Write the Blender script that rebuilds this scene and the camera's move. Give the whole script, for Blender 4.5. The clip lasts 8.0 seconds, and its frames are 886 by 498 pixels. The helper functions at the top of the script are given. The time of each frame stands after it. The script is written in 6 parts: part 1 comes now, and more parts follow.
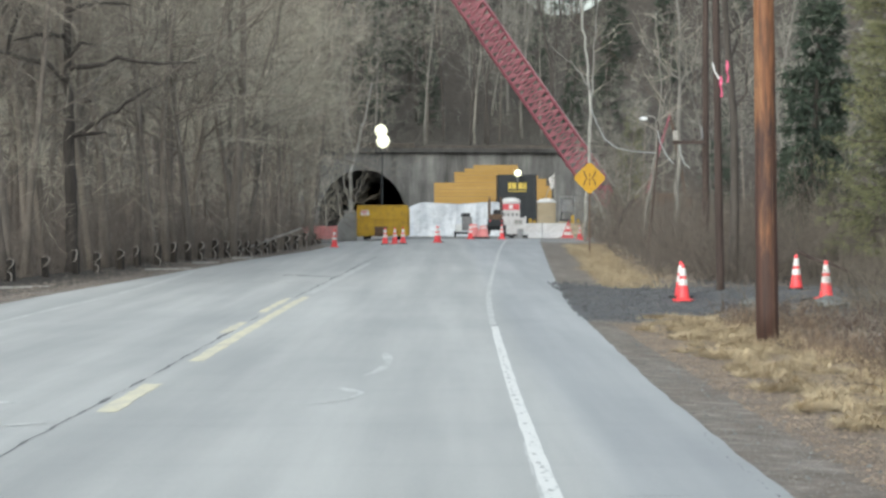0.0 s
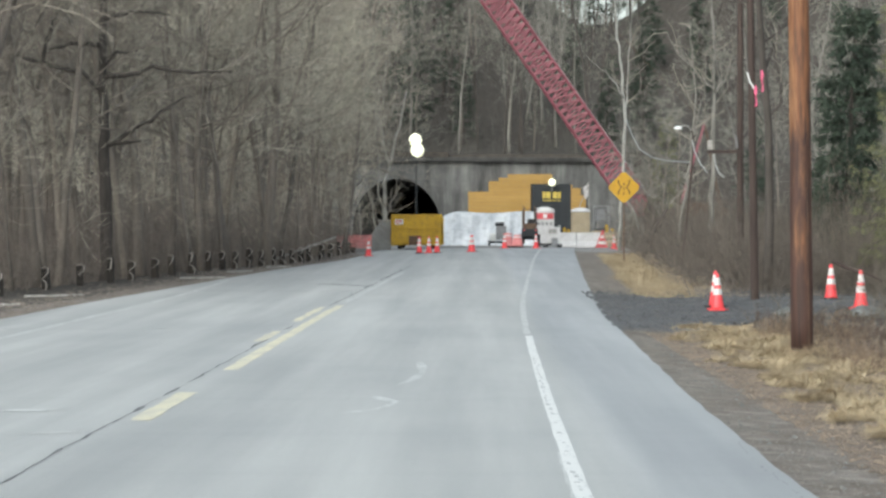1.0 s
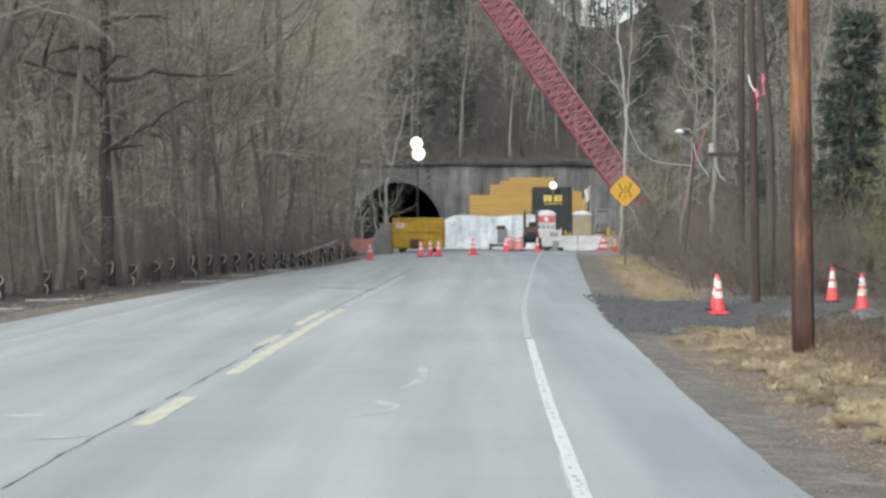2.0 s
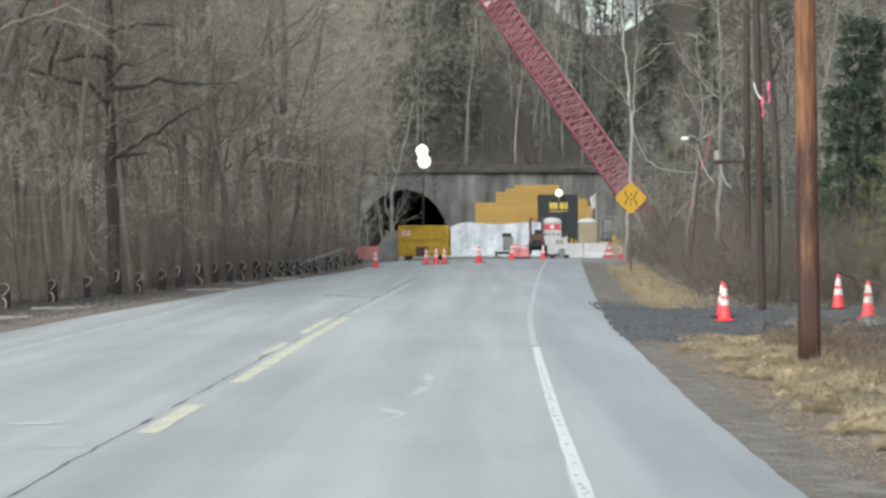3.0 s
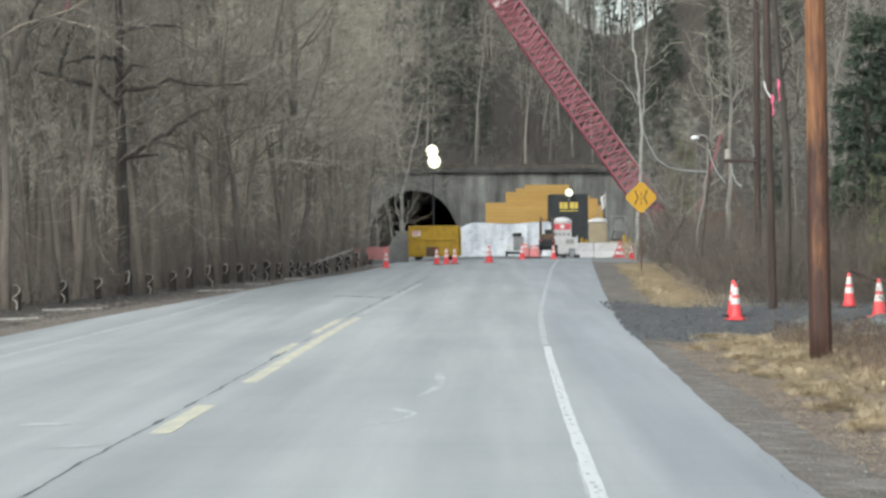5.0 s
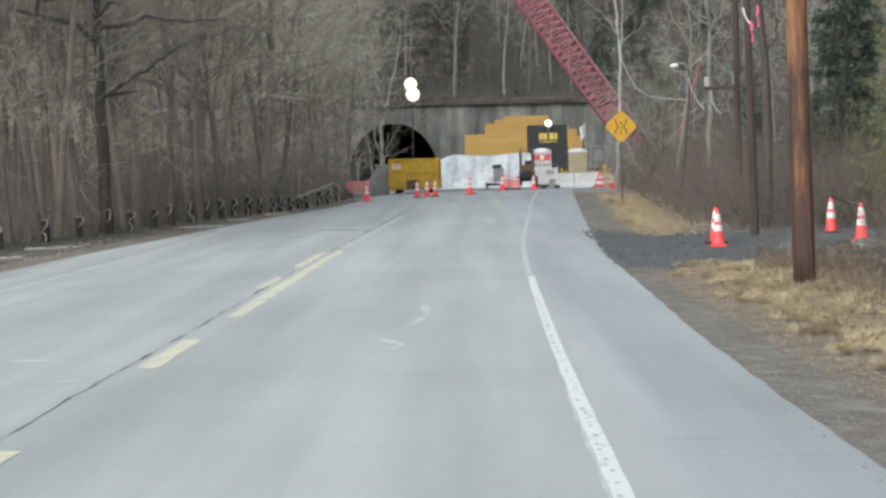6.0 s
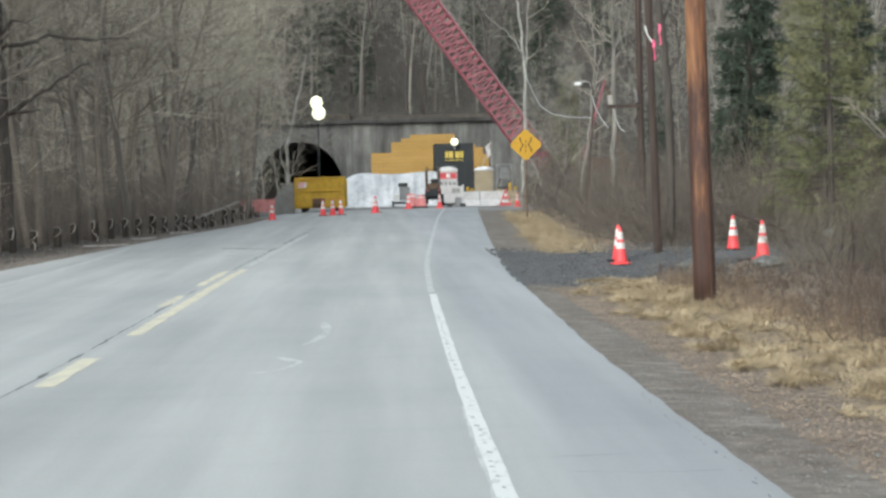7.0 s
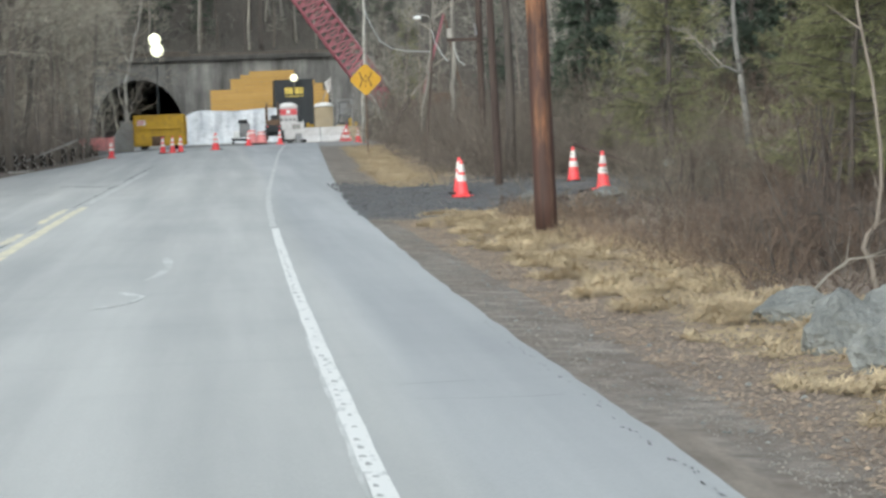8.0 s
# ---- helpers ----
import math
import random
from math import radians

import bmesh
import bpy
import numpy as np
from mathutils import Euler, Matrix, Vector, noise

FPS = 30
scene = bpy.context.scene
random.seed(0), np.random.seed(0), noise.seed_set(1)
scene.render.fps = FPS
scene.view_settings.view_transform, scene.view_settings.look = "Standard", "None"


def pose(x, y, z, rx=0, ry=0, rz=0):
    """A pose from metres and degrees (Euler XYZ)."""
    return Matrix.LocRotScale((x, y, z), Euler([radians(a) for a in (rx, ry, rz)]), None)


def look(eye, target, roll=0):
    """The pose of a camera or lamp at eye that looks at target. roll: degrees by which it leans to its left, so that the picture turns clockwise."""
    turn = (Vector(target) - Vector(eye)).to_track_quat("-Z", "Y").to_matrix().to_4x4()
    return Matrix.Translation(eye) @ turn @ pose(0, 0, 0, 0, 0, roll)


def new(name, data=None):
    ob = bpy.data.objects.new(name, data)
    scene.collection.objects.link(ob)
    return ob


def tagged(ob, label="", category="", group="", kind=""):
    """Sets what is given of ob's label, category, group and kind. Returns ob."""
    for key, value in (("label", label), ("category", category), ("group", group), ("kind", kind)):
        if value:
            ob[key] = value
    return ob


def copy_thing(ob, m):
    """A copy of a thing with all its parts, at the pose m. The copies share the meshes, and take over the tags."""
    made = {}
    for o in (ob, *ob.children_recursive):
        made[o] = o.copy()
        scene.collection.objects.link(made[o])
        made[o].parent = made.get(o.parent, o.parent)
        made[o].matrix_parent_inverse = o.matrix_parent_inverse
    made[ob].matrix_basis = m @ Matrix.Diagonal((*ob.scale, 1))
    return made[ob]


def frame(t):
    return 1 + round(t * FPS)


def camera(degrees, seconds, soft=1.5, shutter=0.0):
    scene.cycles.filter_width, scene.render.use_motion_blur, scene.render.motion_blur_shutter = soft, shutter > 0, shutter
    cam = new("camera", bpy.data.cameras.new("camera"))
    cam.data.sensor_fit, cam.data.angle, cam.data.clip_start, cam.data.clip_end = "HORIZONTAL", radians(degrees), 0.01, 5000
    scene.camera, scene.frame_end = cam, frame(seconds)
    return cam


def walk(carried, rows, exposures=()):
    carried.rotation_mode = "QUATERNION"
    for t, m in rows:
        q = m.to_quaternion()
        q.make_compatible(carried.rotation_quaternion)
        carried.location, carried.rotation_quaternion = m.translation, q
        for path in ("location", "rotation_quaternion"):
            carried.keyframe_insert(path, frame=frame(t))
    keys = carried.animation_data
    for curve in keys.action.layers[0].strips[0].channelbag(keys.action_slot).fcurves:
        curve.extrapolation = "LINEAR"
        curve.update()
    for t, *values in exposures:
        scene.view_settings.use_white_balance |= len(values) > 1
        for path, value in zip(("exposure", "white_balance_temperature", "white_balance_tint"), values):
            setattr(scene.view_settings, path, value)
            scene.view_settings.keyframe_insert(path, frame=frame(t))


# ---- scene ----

# ---------------------------------------------------------------- camera
cam = camera(18.0, 8.0, soft=2.7, shutter=0.15)
EYE = 1.6
ROWS = [  # seconds, sway to the side, sway in height, yaw, pitch, roll
    (0.0, 0.009, 0.008, 0.002, -0.620, 0.104),
    (0.5, 0.007, 0.010, 0.167, -0.531, 0.093),
    (1.0, 0.006, 0.006, 0.700, -0.431, 0.027),
    (1.5, 0.010, 0.010, 0.724, -0.391, 0.106),
    (3.0, 0.009, 0.016, 0.845, -0.210, 0.179),
    (3.5, 0.010, 0.012, 1.043, -0.064, 0.203),
    (4.0, 0.005, 0.012, 1.095, -0.011, 0.243),
    (5.3, 0.000, 0.005, 1.000, -0.430, 0.470),
    (5.5, -0.007, 0.002, 0.933, -0.815, 0.555),
    (5.7, -0.021, -0.007, 0.865, -1.340, 0.885),
    (5.9, -0.034, -0.017, 0.716, -1.573, 1.216),
    (6.0, -0.041, -0.021, 0.629, -1.576, 1.381),
    (6.1, -0.033, -0.019, 0.444, -1.580, 1.407),
    (6.3, -0.017, -0.028, -0.165, -1.416, 1.556),
    (6.5, 0.002, -0.012, -1.002, -1.323, 1.512),
    (6.7, 0.019, -0.019, -1.252, -1.302, 1.493),
    (6.9, 0.036, -0.027, -1.375, -1.292, 1.475),
    (7.0, 0.045, -0.030, -1.263, -1.243, 1.466),
    (7.2, 0.034, -0.048, -1.328, -1.350, 1.476),
    (7.5, -0.024, -0.058, -3.243, -1.603, 2.051),
    (7.7, -0.041, -0.063, -4.659, -2.372, 2.013),
    (7.9, 0.010, -0.075, -4.962, -2.660, 2.093),
    (8.0, 0.037, -0.074, -4.535, -2.654, 2.162),
]
walk(cam, [(t, pose(sx, 0, EYE + sz, 90 + pitch, roll, yaw)) for t, sx, sz, yaw, pitch, roll in ROWS],
     exposures=[(0.0, 0.65, 6150, 3.0), (4.0, 0.65, 6150, 3.0), (5.5, 0.62, 6150, 3.0), (6.5, 0.57, 6150, 3.0), (7.0, 0.65, 6150, 3.0), (8.0, 0.65, 6150, 3.0)])

# ---------------------------------------------------------------- light: overcast evening
world = bpy.data.worlds.new("overcast_sky")
scene.world = world
world.use_nodes = True
wn, wl = world.node_tree.nodes, world.node_tree.links
wn.clear()
sky = wn.new("ShaderNodeTexSky")
sky.sky_type, sky.sun_disc = "NISHITA", False
sky.sun_elevation, sky.sun_rotation = radians(28), radians(205)
sky.air_density, sky.dust_density, sky.ozone_density = 1.2, 3.0, 1.0
veil = wn.new("ShaderNodeHueSaturation")
veil.inputs["Saturation"].default_value = 0.38
bg = wn.new("ShaderNodeBackground")
bg.inputs["Strength"].default_value = 0.15
wo = wn.new("ShaderNodeOutputWorld")
wl.new(sky.outputs[0], veil.inputs["Color"])
wl.new(veil.outputs[0], bg.inputs["Color"])
wl.new(bg.outputs[0], wo.inputs["Surface"])
sun = new("sun", bpy.data.lights.new("sun", "SUN"))
sun.data.energy, sun.data.angle, sun.data.color = 0.8, radians(25), (1.0, 0.98, 0.96)
sun.matrix_world = look((-20, -45, 40), (0, 0, 0))

# ---------------------------------------------------------------- materials


def material(name):
    m = bpy.data.materials.new(name)
    m.use_nodes = True
    nt = m.node_tree
    return m, nt, nt.nodes["Principled BSDF"]


def ramp_of(nt, fac, stops):
    r = nt.nodes.new("ShaderNodeValToRGB")
    els = r.color_ramp.elements
    while len(els) < len(stops):
        els.new(0.5)
    for e, (p, c) in zip(els, stops):
        e.position, e.color = p, (*c, 1)
    nt.links.new(fac, r.inputs[0])
    return r.outputs[0]


def coords(nt, scale=(1, 1, 1), space="Object"):
    t = nt.nodes.new("ShaderNodeTexCoord")
    g = nt.nodes.new("ShaderNodeNewGeometry")
    mp = nt.nodes.new("ShaderNodeMapping")
    mp.inputs["Scale"].default_value = scale
    nt.links.new(g.outputs["Position"] if space == "World" else t.outputs["Object"], mp.inputs["Vector"])
    return mp.outputs[0]


def noise_of(nt, vec, scale, detail=4, rough=0.6):
    n = nt.nodes.new("ShaderNodeTexNoise")
    n.inputs["Scale"].default_value, n.inputs["Detail"].default_value, n.inputs["Roughness"].default_value = scale, detail, rough
    nt.links.new(vec, n.inputs["Vector"])
    return n.outputs[0]


def mix_of(nt, fac, a, b, mode="MIX"):
    m = nt.nodes.new("ShaderNodeMix")
    m.data_type, m.blend_type = "RGBA", mode
    for sock, val in ((m.inputs[0], fac), (m.inputs[6], a), (m.inputs[7], b)):
        if isinstance(val, (int, float)):
            sock.default_value = val
        elif isinstance(val, tuple):
            sock.default_value = (*val, 1)
        else:
            nt.links.new(val, sock)
    return m.outputs[2]


def bump_of(nt, bsdf, height, strength, dist):
    b = nt.nodes.new("ShaderNodeBump")
    b.inputs["Strength"].default_value, b.inputs["Distance"].default_value = strength, dist
    nt.links.new(height, b.inputs["Height"])
    nt.links.new(b.outputs[0], bsdf.inputs["Normal"])


def rough_mat(name, c1, c2, scale=3.0, rough=0.8, metal=0.0, grain=40.0, bump=0.2, dist=0.01, dirt=None, dirt_amount=0.4,
              stretch=(1, 1, 1), space="Object", vary=None):
    """A weathered surface: two tones at a broad scale, fine grain, optional dirt patches, optional tint per object or island."""
    m, nt, b = material(name)
    v = coords(nt, stretch, space)
    big = noise_of(nt, v, scale, 5, 0.6)
    col = ramp_of(nt, big, [(0.3, c1), (0.7, c2)])
    fine = noise_of(nt, v, grain, 3, 0.7)
    col = mix_of(nt, 0.35, col, ramp_of(nt, fine, [(0.25, (0.55, 0.55, 0.55)), (0.75, (1.3, 1.3, 1.3))]), "MULTIPLY")
    if dirt:
        d = noise_of(nt, v, scale * 2.7, 6, 0.75)
        f = ramp_of(nt, d, [(0.5, (0, 0, 0)), (0.68, (dirt_amount,) * 3)])
        col = mix_of(nt, f, col, dirt)
    if vary:
        if vary == "island":
            rnd = nt.nodes.new("ShaderNodeNewGeometry").outputs["Random Per Island"]
        else:
            rnd = nt.nodes.new("ShaderNodeObjectInfo").outputs["Random"]
        col = mix_of(nt, 1.0, col, ramp_of(nt, rnd, [(0.0, (0.72, 0.72, 0.72)), (0.5, (1.0, 0.97, 0.94)), (1.0, (1.26, 1.22, 1.15))]), "MULTIPLY")
    nt.links.new(col, b.inputs["Base Color"])
    b.inputs["Roughness"].default_value, b.inputs["Metallic"].default_value = rough, metal
    if bump:
        bump_of(nt, b, fine, bump, dist)
    return m


def glow_mat(name, color, strength):
    m, nt, b = material(name)
    b.inputs["Base Color"].default_value = (*color, 1)
    b.inputs["Emission Color"].default_value = (*color, 1)
    b.inputs["Emission Strength"].default_value = strength
    return m


def worn_paint(name, paint, under, lo, hi, scale):
    m, nt, b = material(name)
    v = coords(nt, (1, 0.22, 1), "World")
    w = noise_of(nt, v, scale, 6, 0.75)
    col = mix_of(nt, ramp_of(nt, w, [(lo, (0, 0, 0)), (hi, (1, 1, 1))]), under, paint)
    nt.links.new(col, b.inputs["Base Color"])
    b.inputs["Roughness"].default_value = 0.75
    return m


def asphalt_mat():
    m, nt, b = material("old_asphalt")
    streak = noise_of(nt, coords(nt, (1.1, 0.035, 1), "World"), 1.0, 4, 0.55)
    patch = noise_of(nt, coords(nt, (0.22, 0.10, 1), "World"), 1.0, 5, 0.6)
    grit = noise_of(nt, coords(nt, (1, 1, 1), "World"), 55.0, 3, 0.8)
    joint = noise_of(nt, coords(nt, (0.05, 0.9, 1), "World"), 1.0, 2, 0.5)
    col = ramp_of(nt, streak, [(0.33, (0.336, 0.340, 0.331)), (0.5, (0.397, 0.400, 0.387)), (0.66, (0.468, 0.470, 0.453))])
    col = mix_of(nt, 0.45, col, ramp_of(nt, patch, [(0.32, (0.74, 0.75, 0.77)), (0.52, (1.0, 1.0, 1.0)), (0.7, (1.14, 1.14, 1.12))]), "MULTIPLY")
    col = mix_of(nt, 0.4, col, ramp_of(nt, grit, [(0.3, (0.72, 0.72, 0.72)), (0.7, (1.2, 1.2, 1.2))]), "MULTIPLY")
    col = mix_of(nt, 0.14, col, ramp_of(nt, joint, [(0.30, (0.78, 0.78, 0.8)), (0.42, (1, 1, 1))]), "MULTIPLY")
    sep = nt.nodes.new("ShaderNodeSeparateXYZ")
    nt.links.new(coords(nt, (1, 1, 1), "World"), sep.inputs[0])
    wander = nt.nodes.new("ShaderNodeMath")  # the paved shoulder outside the edge line is a bluer, darker mix
    wander.operation = "MULTIPLY_ADD"
    nt.links.new(patch, wander.inputs[0])
    wander.inputs[1].default_value = 0.5
    nt.links.new(sep.outputs[0], wander.inputs[2])
    lane = nt.nodes.new("ShaderNodeMapRange")
    lane.interpolation_type = "SMOOTHSTEP"
    lane.inputs["From Min"].default_value, lane.inputs["From Max"].default_value = 1.05, 1.5
    nt.links.new(wander.outputs[0], lane.inputs["Value"])
    col = mix_of(nt, lane.outputs["Result"], col, mix_of(nt, 1.0, col, (0.87, 0.885, 0.92), "MULTIPLY"))
    nt.links.new(col, b.inputs["Base Color"])
    b.inputs["Roughness"].default_value = 0.66
    bump_of(nt, b, grit, 0.25, 0.004)
    return m


def ground_mat():
    """Leaf litter in the woods, grey dirt and gravel beside the road, dry grass on the verge; the attributes carry the zones."""
    m, nt, b = material("forest_floor")
    v = coords(nt, (1, 1, 1), "World")
    big, mid, fine = noise_of(nt, v, 0.35, 5), noise_of(nt, v, 3.0, 5, 0.7), noise_of(nt, v, 28.0, 4, 0.75)
    litter = ramp_of(nt, mid, [(0.3, (0.034, 0.029, 0.024)), (0.5, (0.062, 0.052, 0.042)), (0.72, (0.105, 0.088, 0.070))])
    gravel = ramp_of(nt, mid, [(0.28, (0.106, 0.089, 0.073)), (0.5, (0.20, 0.173, 0.146)), (0.72, (0.325, 0.292, 0.256))])
    patch = noise_of(nt, coords(nt, (1.0, 0.45, 1), "World"), 1.1, 5, 0.7)
    gravel = mix_of(nt, ramp_of(nt, patch, [(0.40, (0.7, 0.7, 0.7)), (0.56, (0, 0, 0))]), gravel, ramp_of(nt, mid, [(0.3, (0.10, 0.076, 0.058)), (0.7, (0.19, 0.15, 0.118))]))
    leaves = ramp_of(nt, fine, [(0.3, (0.10, 0.077, 0.06)), (0.5, (0.195, 0.155, 0.122)), (0.7, (0.33, 0.275, 0.22))])
    straw = ramp_of(nt, mid, [(0.3, (0.26, 0.19, 0.11)), (0.7, (0.42, 0.33, 0.19))])
    mud = ramp_of(nt, noise_of(nt, coords(nt, (5.0, 0.8, 1), "World"), 1.0, 4, 0.6), [(0.3, (0.15, 0.122, 0.098)), (0.7, (0.26, 0.225, 0.186))])
    yard = ramp_of(nt, big, [(0.3, (0.22, 0.21, 0.195)), (0.7, (0.30, 0.295, 0.28))])

    def zone(name):
        a = nt.nodes.new("ShaderNodeAttribute")
        a.attribute_name = name
        add = nt.nodes.new("ShaderNodeMath")
        add.operation = "MULTIPLY_ADD"
        nt.links.new(mid, add.inputs[0])
        add.inputs[1].default_value = 0.9
        nt.links.new(a.outputs["Fac"], add.inputs[2])
        return ramp_of(nt, add.outputs[0], [(0.78, (0, 0, 0)), (0.98, (1, 1, 1))])

    col = mix_of(nt, zone("leafy"), litter, leaves)
    col = mix_of(nt, zone("gravel"), col, gravel)
    col = mix_of(nt, zone("straw"), col, straw)
    col = mix_of(nt, zone("mud"), col, mud)
    col = mix_of(nt, zone("yard"), col, yard)
    col = mix_of(nt, 0.5, col, ramp_of(nt, fine, [(0.28, (0.5, 0.5, 0.5)), (0.72, (1.4, 1.4, 1.4))]), "MULTIPLY")
    nt.links.new(col, b.inputs["Base Color"])
    b.inputs["Roughness"].default_value = 0.95
    bump_of(nt, b, fine, 0.5, 0.03)
    return m


def concrete_mat():
    m, nt, b = material("stained_concrete")
    big = noise_of(nt, coords(nt, (0.45, 1, 0.5), "World"), 1.0, 6, 0.65)
    run = noise_of(nt, coords(nt, (0.95, 1, 0.11), "World"), 1.0, 6, 0.7)
    fine = noise_of(nt, coords(nt, (1, 1, 1), "World"), 14.0, 4, 0.7)
    col = ramp_of(nt, big, [(0.3, (0.072, 0.071, 0.069)), (0.7, (0.172, 0.168, 0.162))])
    col = mix_of(nt, 0.8, col, ramp_of(nt, run, [(0.34, (0.30, 0.29, 0.28)), (0.5, (0.92, 0.92, 0.92)), (0.66, (1.65, 1.65, 1.62))]), "MULTIPLY")
    col = mix_of(nt, 0.4, col, ramp_of(nt, fine, [(0.3, (0.7, 0.7, 0.7)), (0.7, (1.2, 1.2, 1.2))]), "MULTIPLY")
    nt.links.new(col, b.inputs["Base Color"])
    b.inputs["Roughness"].default_value = 0.9
    bump_of(nt, b, fine, 0.3, 0.03)
    return m


ASPHALT, GROUND, CONCRETE = asphalt_mat(), ground_mat(), concrete_mat()
WHITE_LINE = worn_paint("worn_white_paint", (0.69, 0.69, 0.67), (0.45, 0.46, 0.45), 0.355, 0.455, 13.0)
FAINT_LINE = worn_paint("faded_white_paint", (0.56, 0.565, 0.55), (0.42, 0.43, 0.415), 0.42, 0.62, 6.0)
MARK_PAINT = worn_paint("chalky_mark_paint", (0.60, 0.605, 0.59), (0.43, 0.44, 0.425), 0.40, 0.60, 7.0)
YELLOW_LINE = worn_paint("worn_yellow_paint", (0.655, 0.61, 0.45), (0.47, 0.455, 0.40), 0.30, 0.56, 4.0)
CRACK = rough_mat("tar_crack", (0.10, 0.10, 0.10), (0.16, 0.16, 0.16), 4, 0.8)
MILLINGS = rough_mat("dark_millings", (0.062, 0.064, 0.068), (0.12, 0.12, 0.122), 0.9, 0.95, grain=22, bump=0.6, dist=0.03, dirt=(0.17, 0.155, 0.14), space="World")
BARK = rough_mat("grey_bark", (0.135, 0.118, 0.104), (0.25, 0.222, 0.194), 2.5, 0.95, grain=18, bump=0.6, dist=0.02, stretch=(3, 3, 0.6), vary="object")
TWIG = rough_mat("bare_twigs", (0.212, 0.198, 0.172), (0.322, 0.30, 0.262), 0.6, 0.95, grain=6, bump=0, vary="island")
DIM_TWIG = rough_mat("dull_twigs", (0.172, 0.168, 0.150), (0.28, 0.273, 0.243), 0.6, 0.95, grain=6, bump=0, vary="island")
BROWN_TWIG = rough_mat("brown_twigs", (0.188, 0.171, 0.15), (0.288, 0.262, 0.23), 0.6, 0.95, grain=6, bump=0, vary="island")
PALE_TWIG = rough_mat("olive_buff_twigs", (0.335, 0.315, 0.265), (0.47, 0.442, 0.372), 0.6, 0.95, grain=6, bump=0, vary="island")
GREY_BARK = rough_mat("light_grey_bark", (0.15, 0.145, 0.13), (0.28, 0.27, 0.25), 2.5, 0.95, grain=14, bump=0.4, stretch=(2, 2, 0.6), vary="object")
PALE_BARK = rough_mat("pale_bark", (0.22, 0.21, 0.19), (0.46, 0.45, 0.42), 3.0, 0.9, grain=12, bump=0.4, dist=0.01, stretch=(2, 2, 0.7), dirt=(0.14, 0.12, 0.10))
SCARRED_BARK = rough_mat("grey_scarred_bark", (0.09, 0.087, 0.08), (0.25, 0.244, 0.23), 2.2, 0.95, grain=16, bump=0.4, dirt=(0.05, 0.045, 0.04), dirt_amount=0.8, stretch=(1.0, 1.0, 1.6))
NEEDLE_DARK = rough_mat("dark_needles", (0.026, 0.044, 0.032), (0.06, 0.082, 0.056), 0.7, 0.8, grain=5, bump=0, vary="island")
NEEDLE_PALE = rough_mat("yellow_green_needles", (0.115, 0.122, 0.06), (0.232, 0.234, 0.118), 0.6, 0.8, grain=5, bump=0, vary="island")
BRUSH = rough_mat("reddish_brush", (0.056, 0.042, 0.034), (0.125, 0.093, 0.073), 0.5, 0.95, grain=5, bump=0, vary="island", space="World")
GREY_BRUSH = rough_mat("grey_brush", (0.084, 0.072, 0.063), (0.158, 0.137, 0.119), 0.4, 0.95, grain=5, bump=0, vary="island", space="World")
DEEP_BRUSH = rough_mat("dark_brown_saplings", (0.15, 0.129, 0.115), (0.25, 0.218, 0.193), 0.4, 0.95, grain=5, bump=0, vary="island", space="World")
WOOD_BRUSH = rough_mat("brown_saplings", (0.135, 0.117, 0.103), (0.235, 0.205, 0.18), 0.4, 0.95, grain=5, bump=0, vary="island", space="World")
HILL_BRUSH = rough_mat("grey_green_brush", (0.085, 0.081, 0.072), (0.155, 0.148, 0.131), 0.4, 0.95, grain=5, bump=0, vary="island", space="World")
LIGHT_CANE = rough_mat("pale_grey_canes", (0.105, 0.092, 0.077), (0.20, 0.176, 0.147), 0.6, 0.95, grain=5, bump=0, vary="island", space="World")
WEED = rough_mat("tan_dead_weeds", (0.135, 0.097, 0.069), (0.245, 0.185, 0.132), 0.6, 0.9, grain=5, bump=0, vary="island", space="World")
STRAW = rough_mat("dry_grass", (0.29, 0.222, 0.134), (0.565, 0.468, 0.315), 0.8, 0.9, grain=6, bump=0, vary="island", space="World")
LEAF = rough_mat("dead_leaves", (0.13, 0.101, 0.079), (0.265, 0.214, 0.167), 1.5, 0.85, grain=8, bump=0, vary="island", space="World")
PEBBLE = rough_mat("gravel_stones", (0.13, 0.122, 0.112), (0.23, 0.22, 0.205), 2.0, 0.9, grain=20, bump=0, vary="island", space="World")
BOULDER = rough_mat("grey_limestone", (0.10, 0.106, 0.103), (0.275, 0.285, 0.275), 2.6, 0.9, grain=16, bump=1.0, dist=0.05, dirt=(0.055, 0.055, 0.048), dirt_amount=0.6)
DARK_BARK = rough_mat("dark_bark", (0.045, 0.038, 0.034), (0.10, 0.086, 0.075), 2.5, 0.95, grain=18, bump=0.6, dist=0.02, stretch=(3, 3, 0.6))


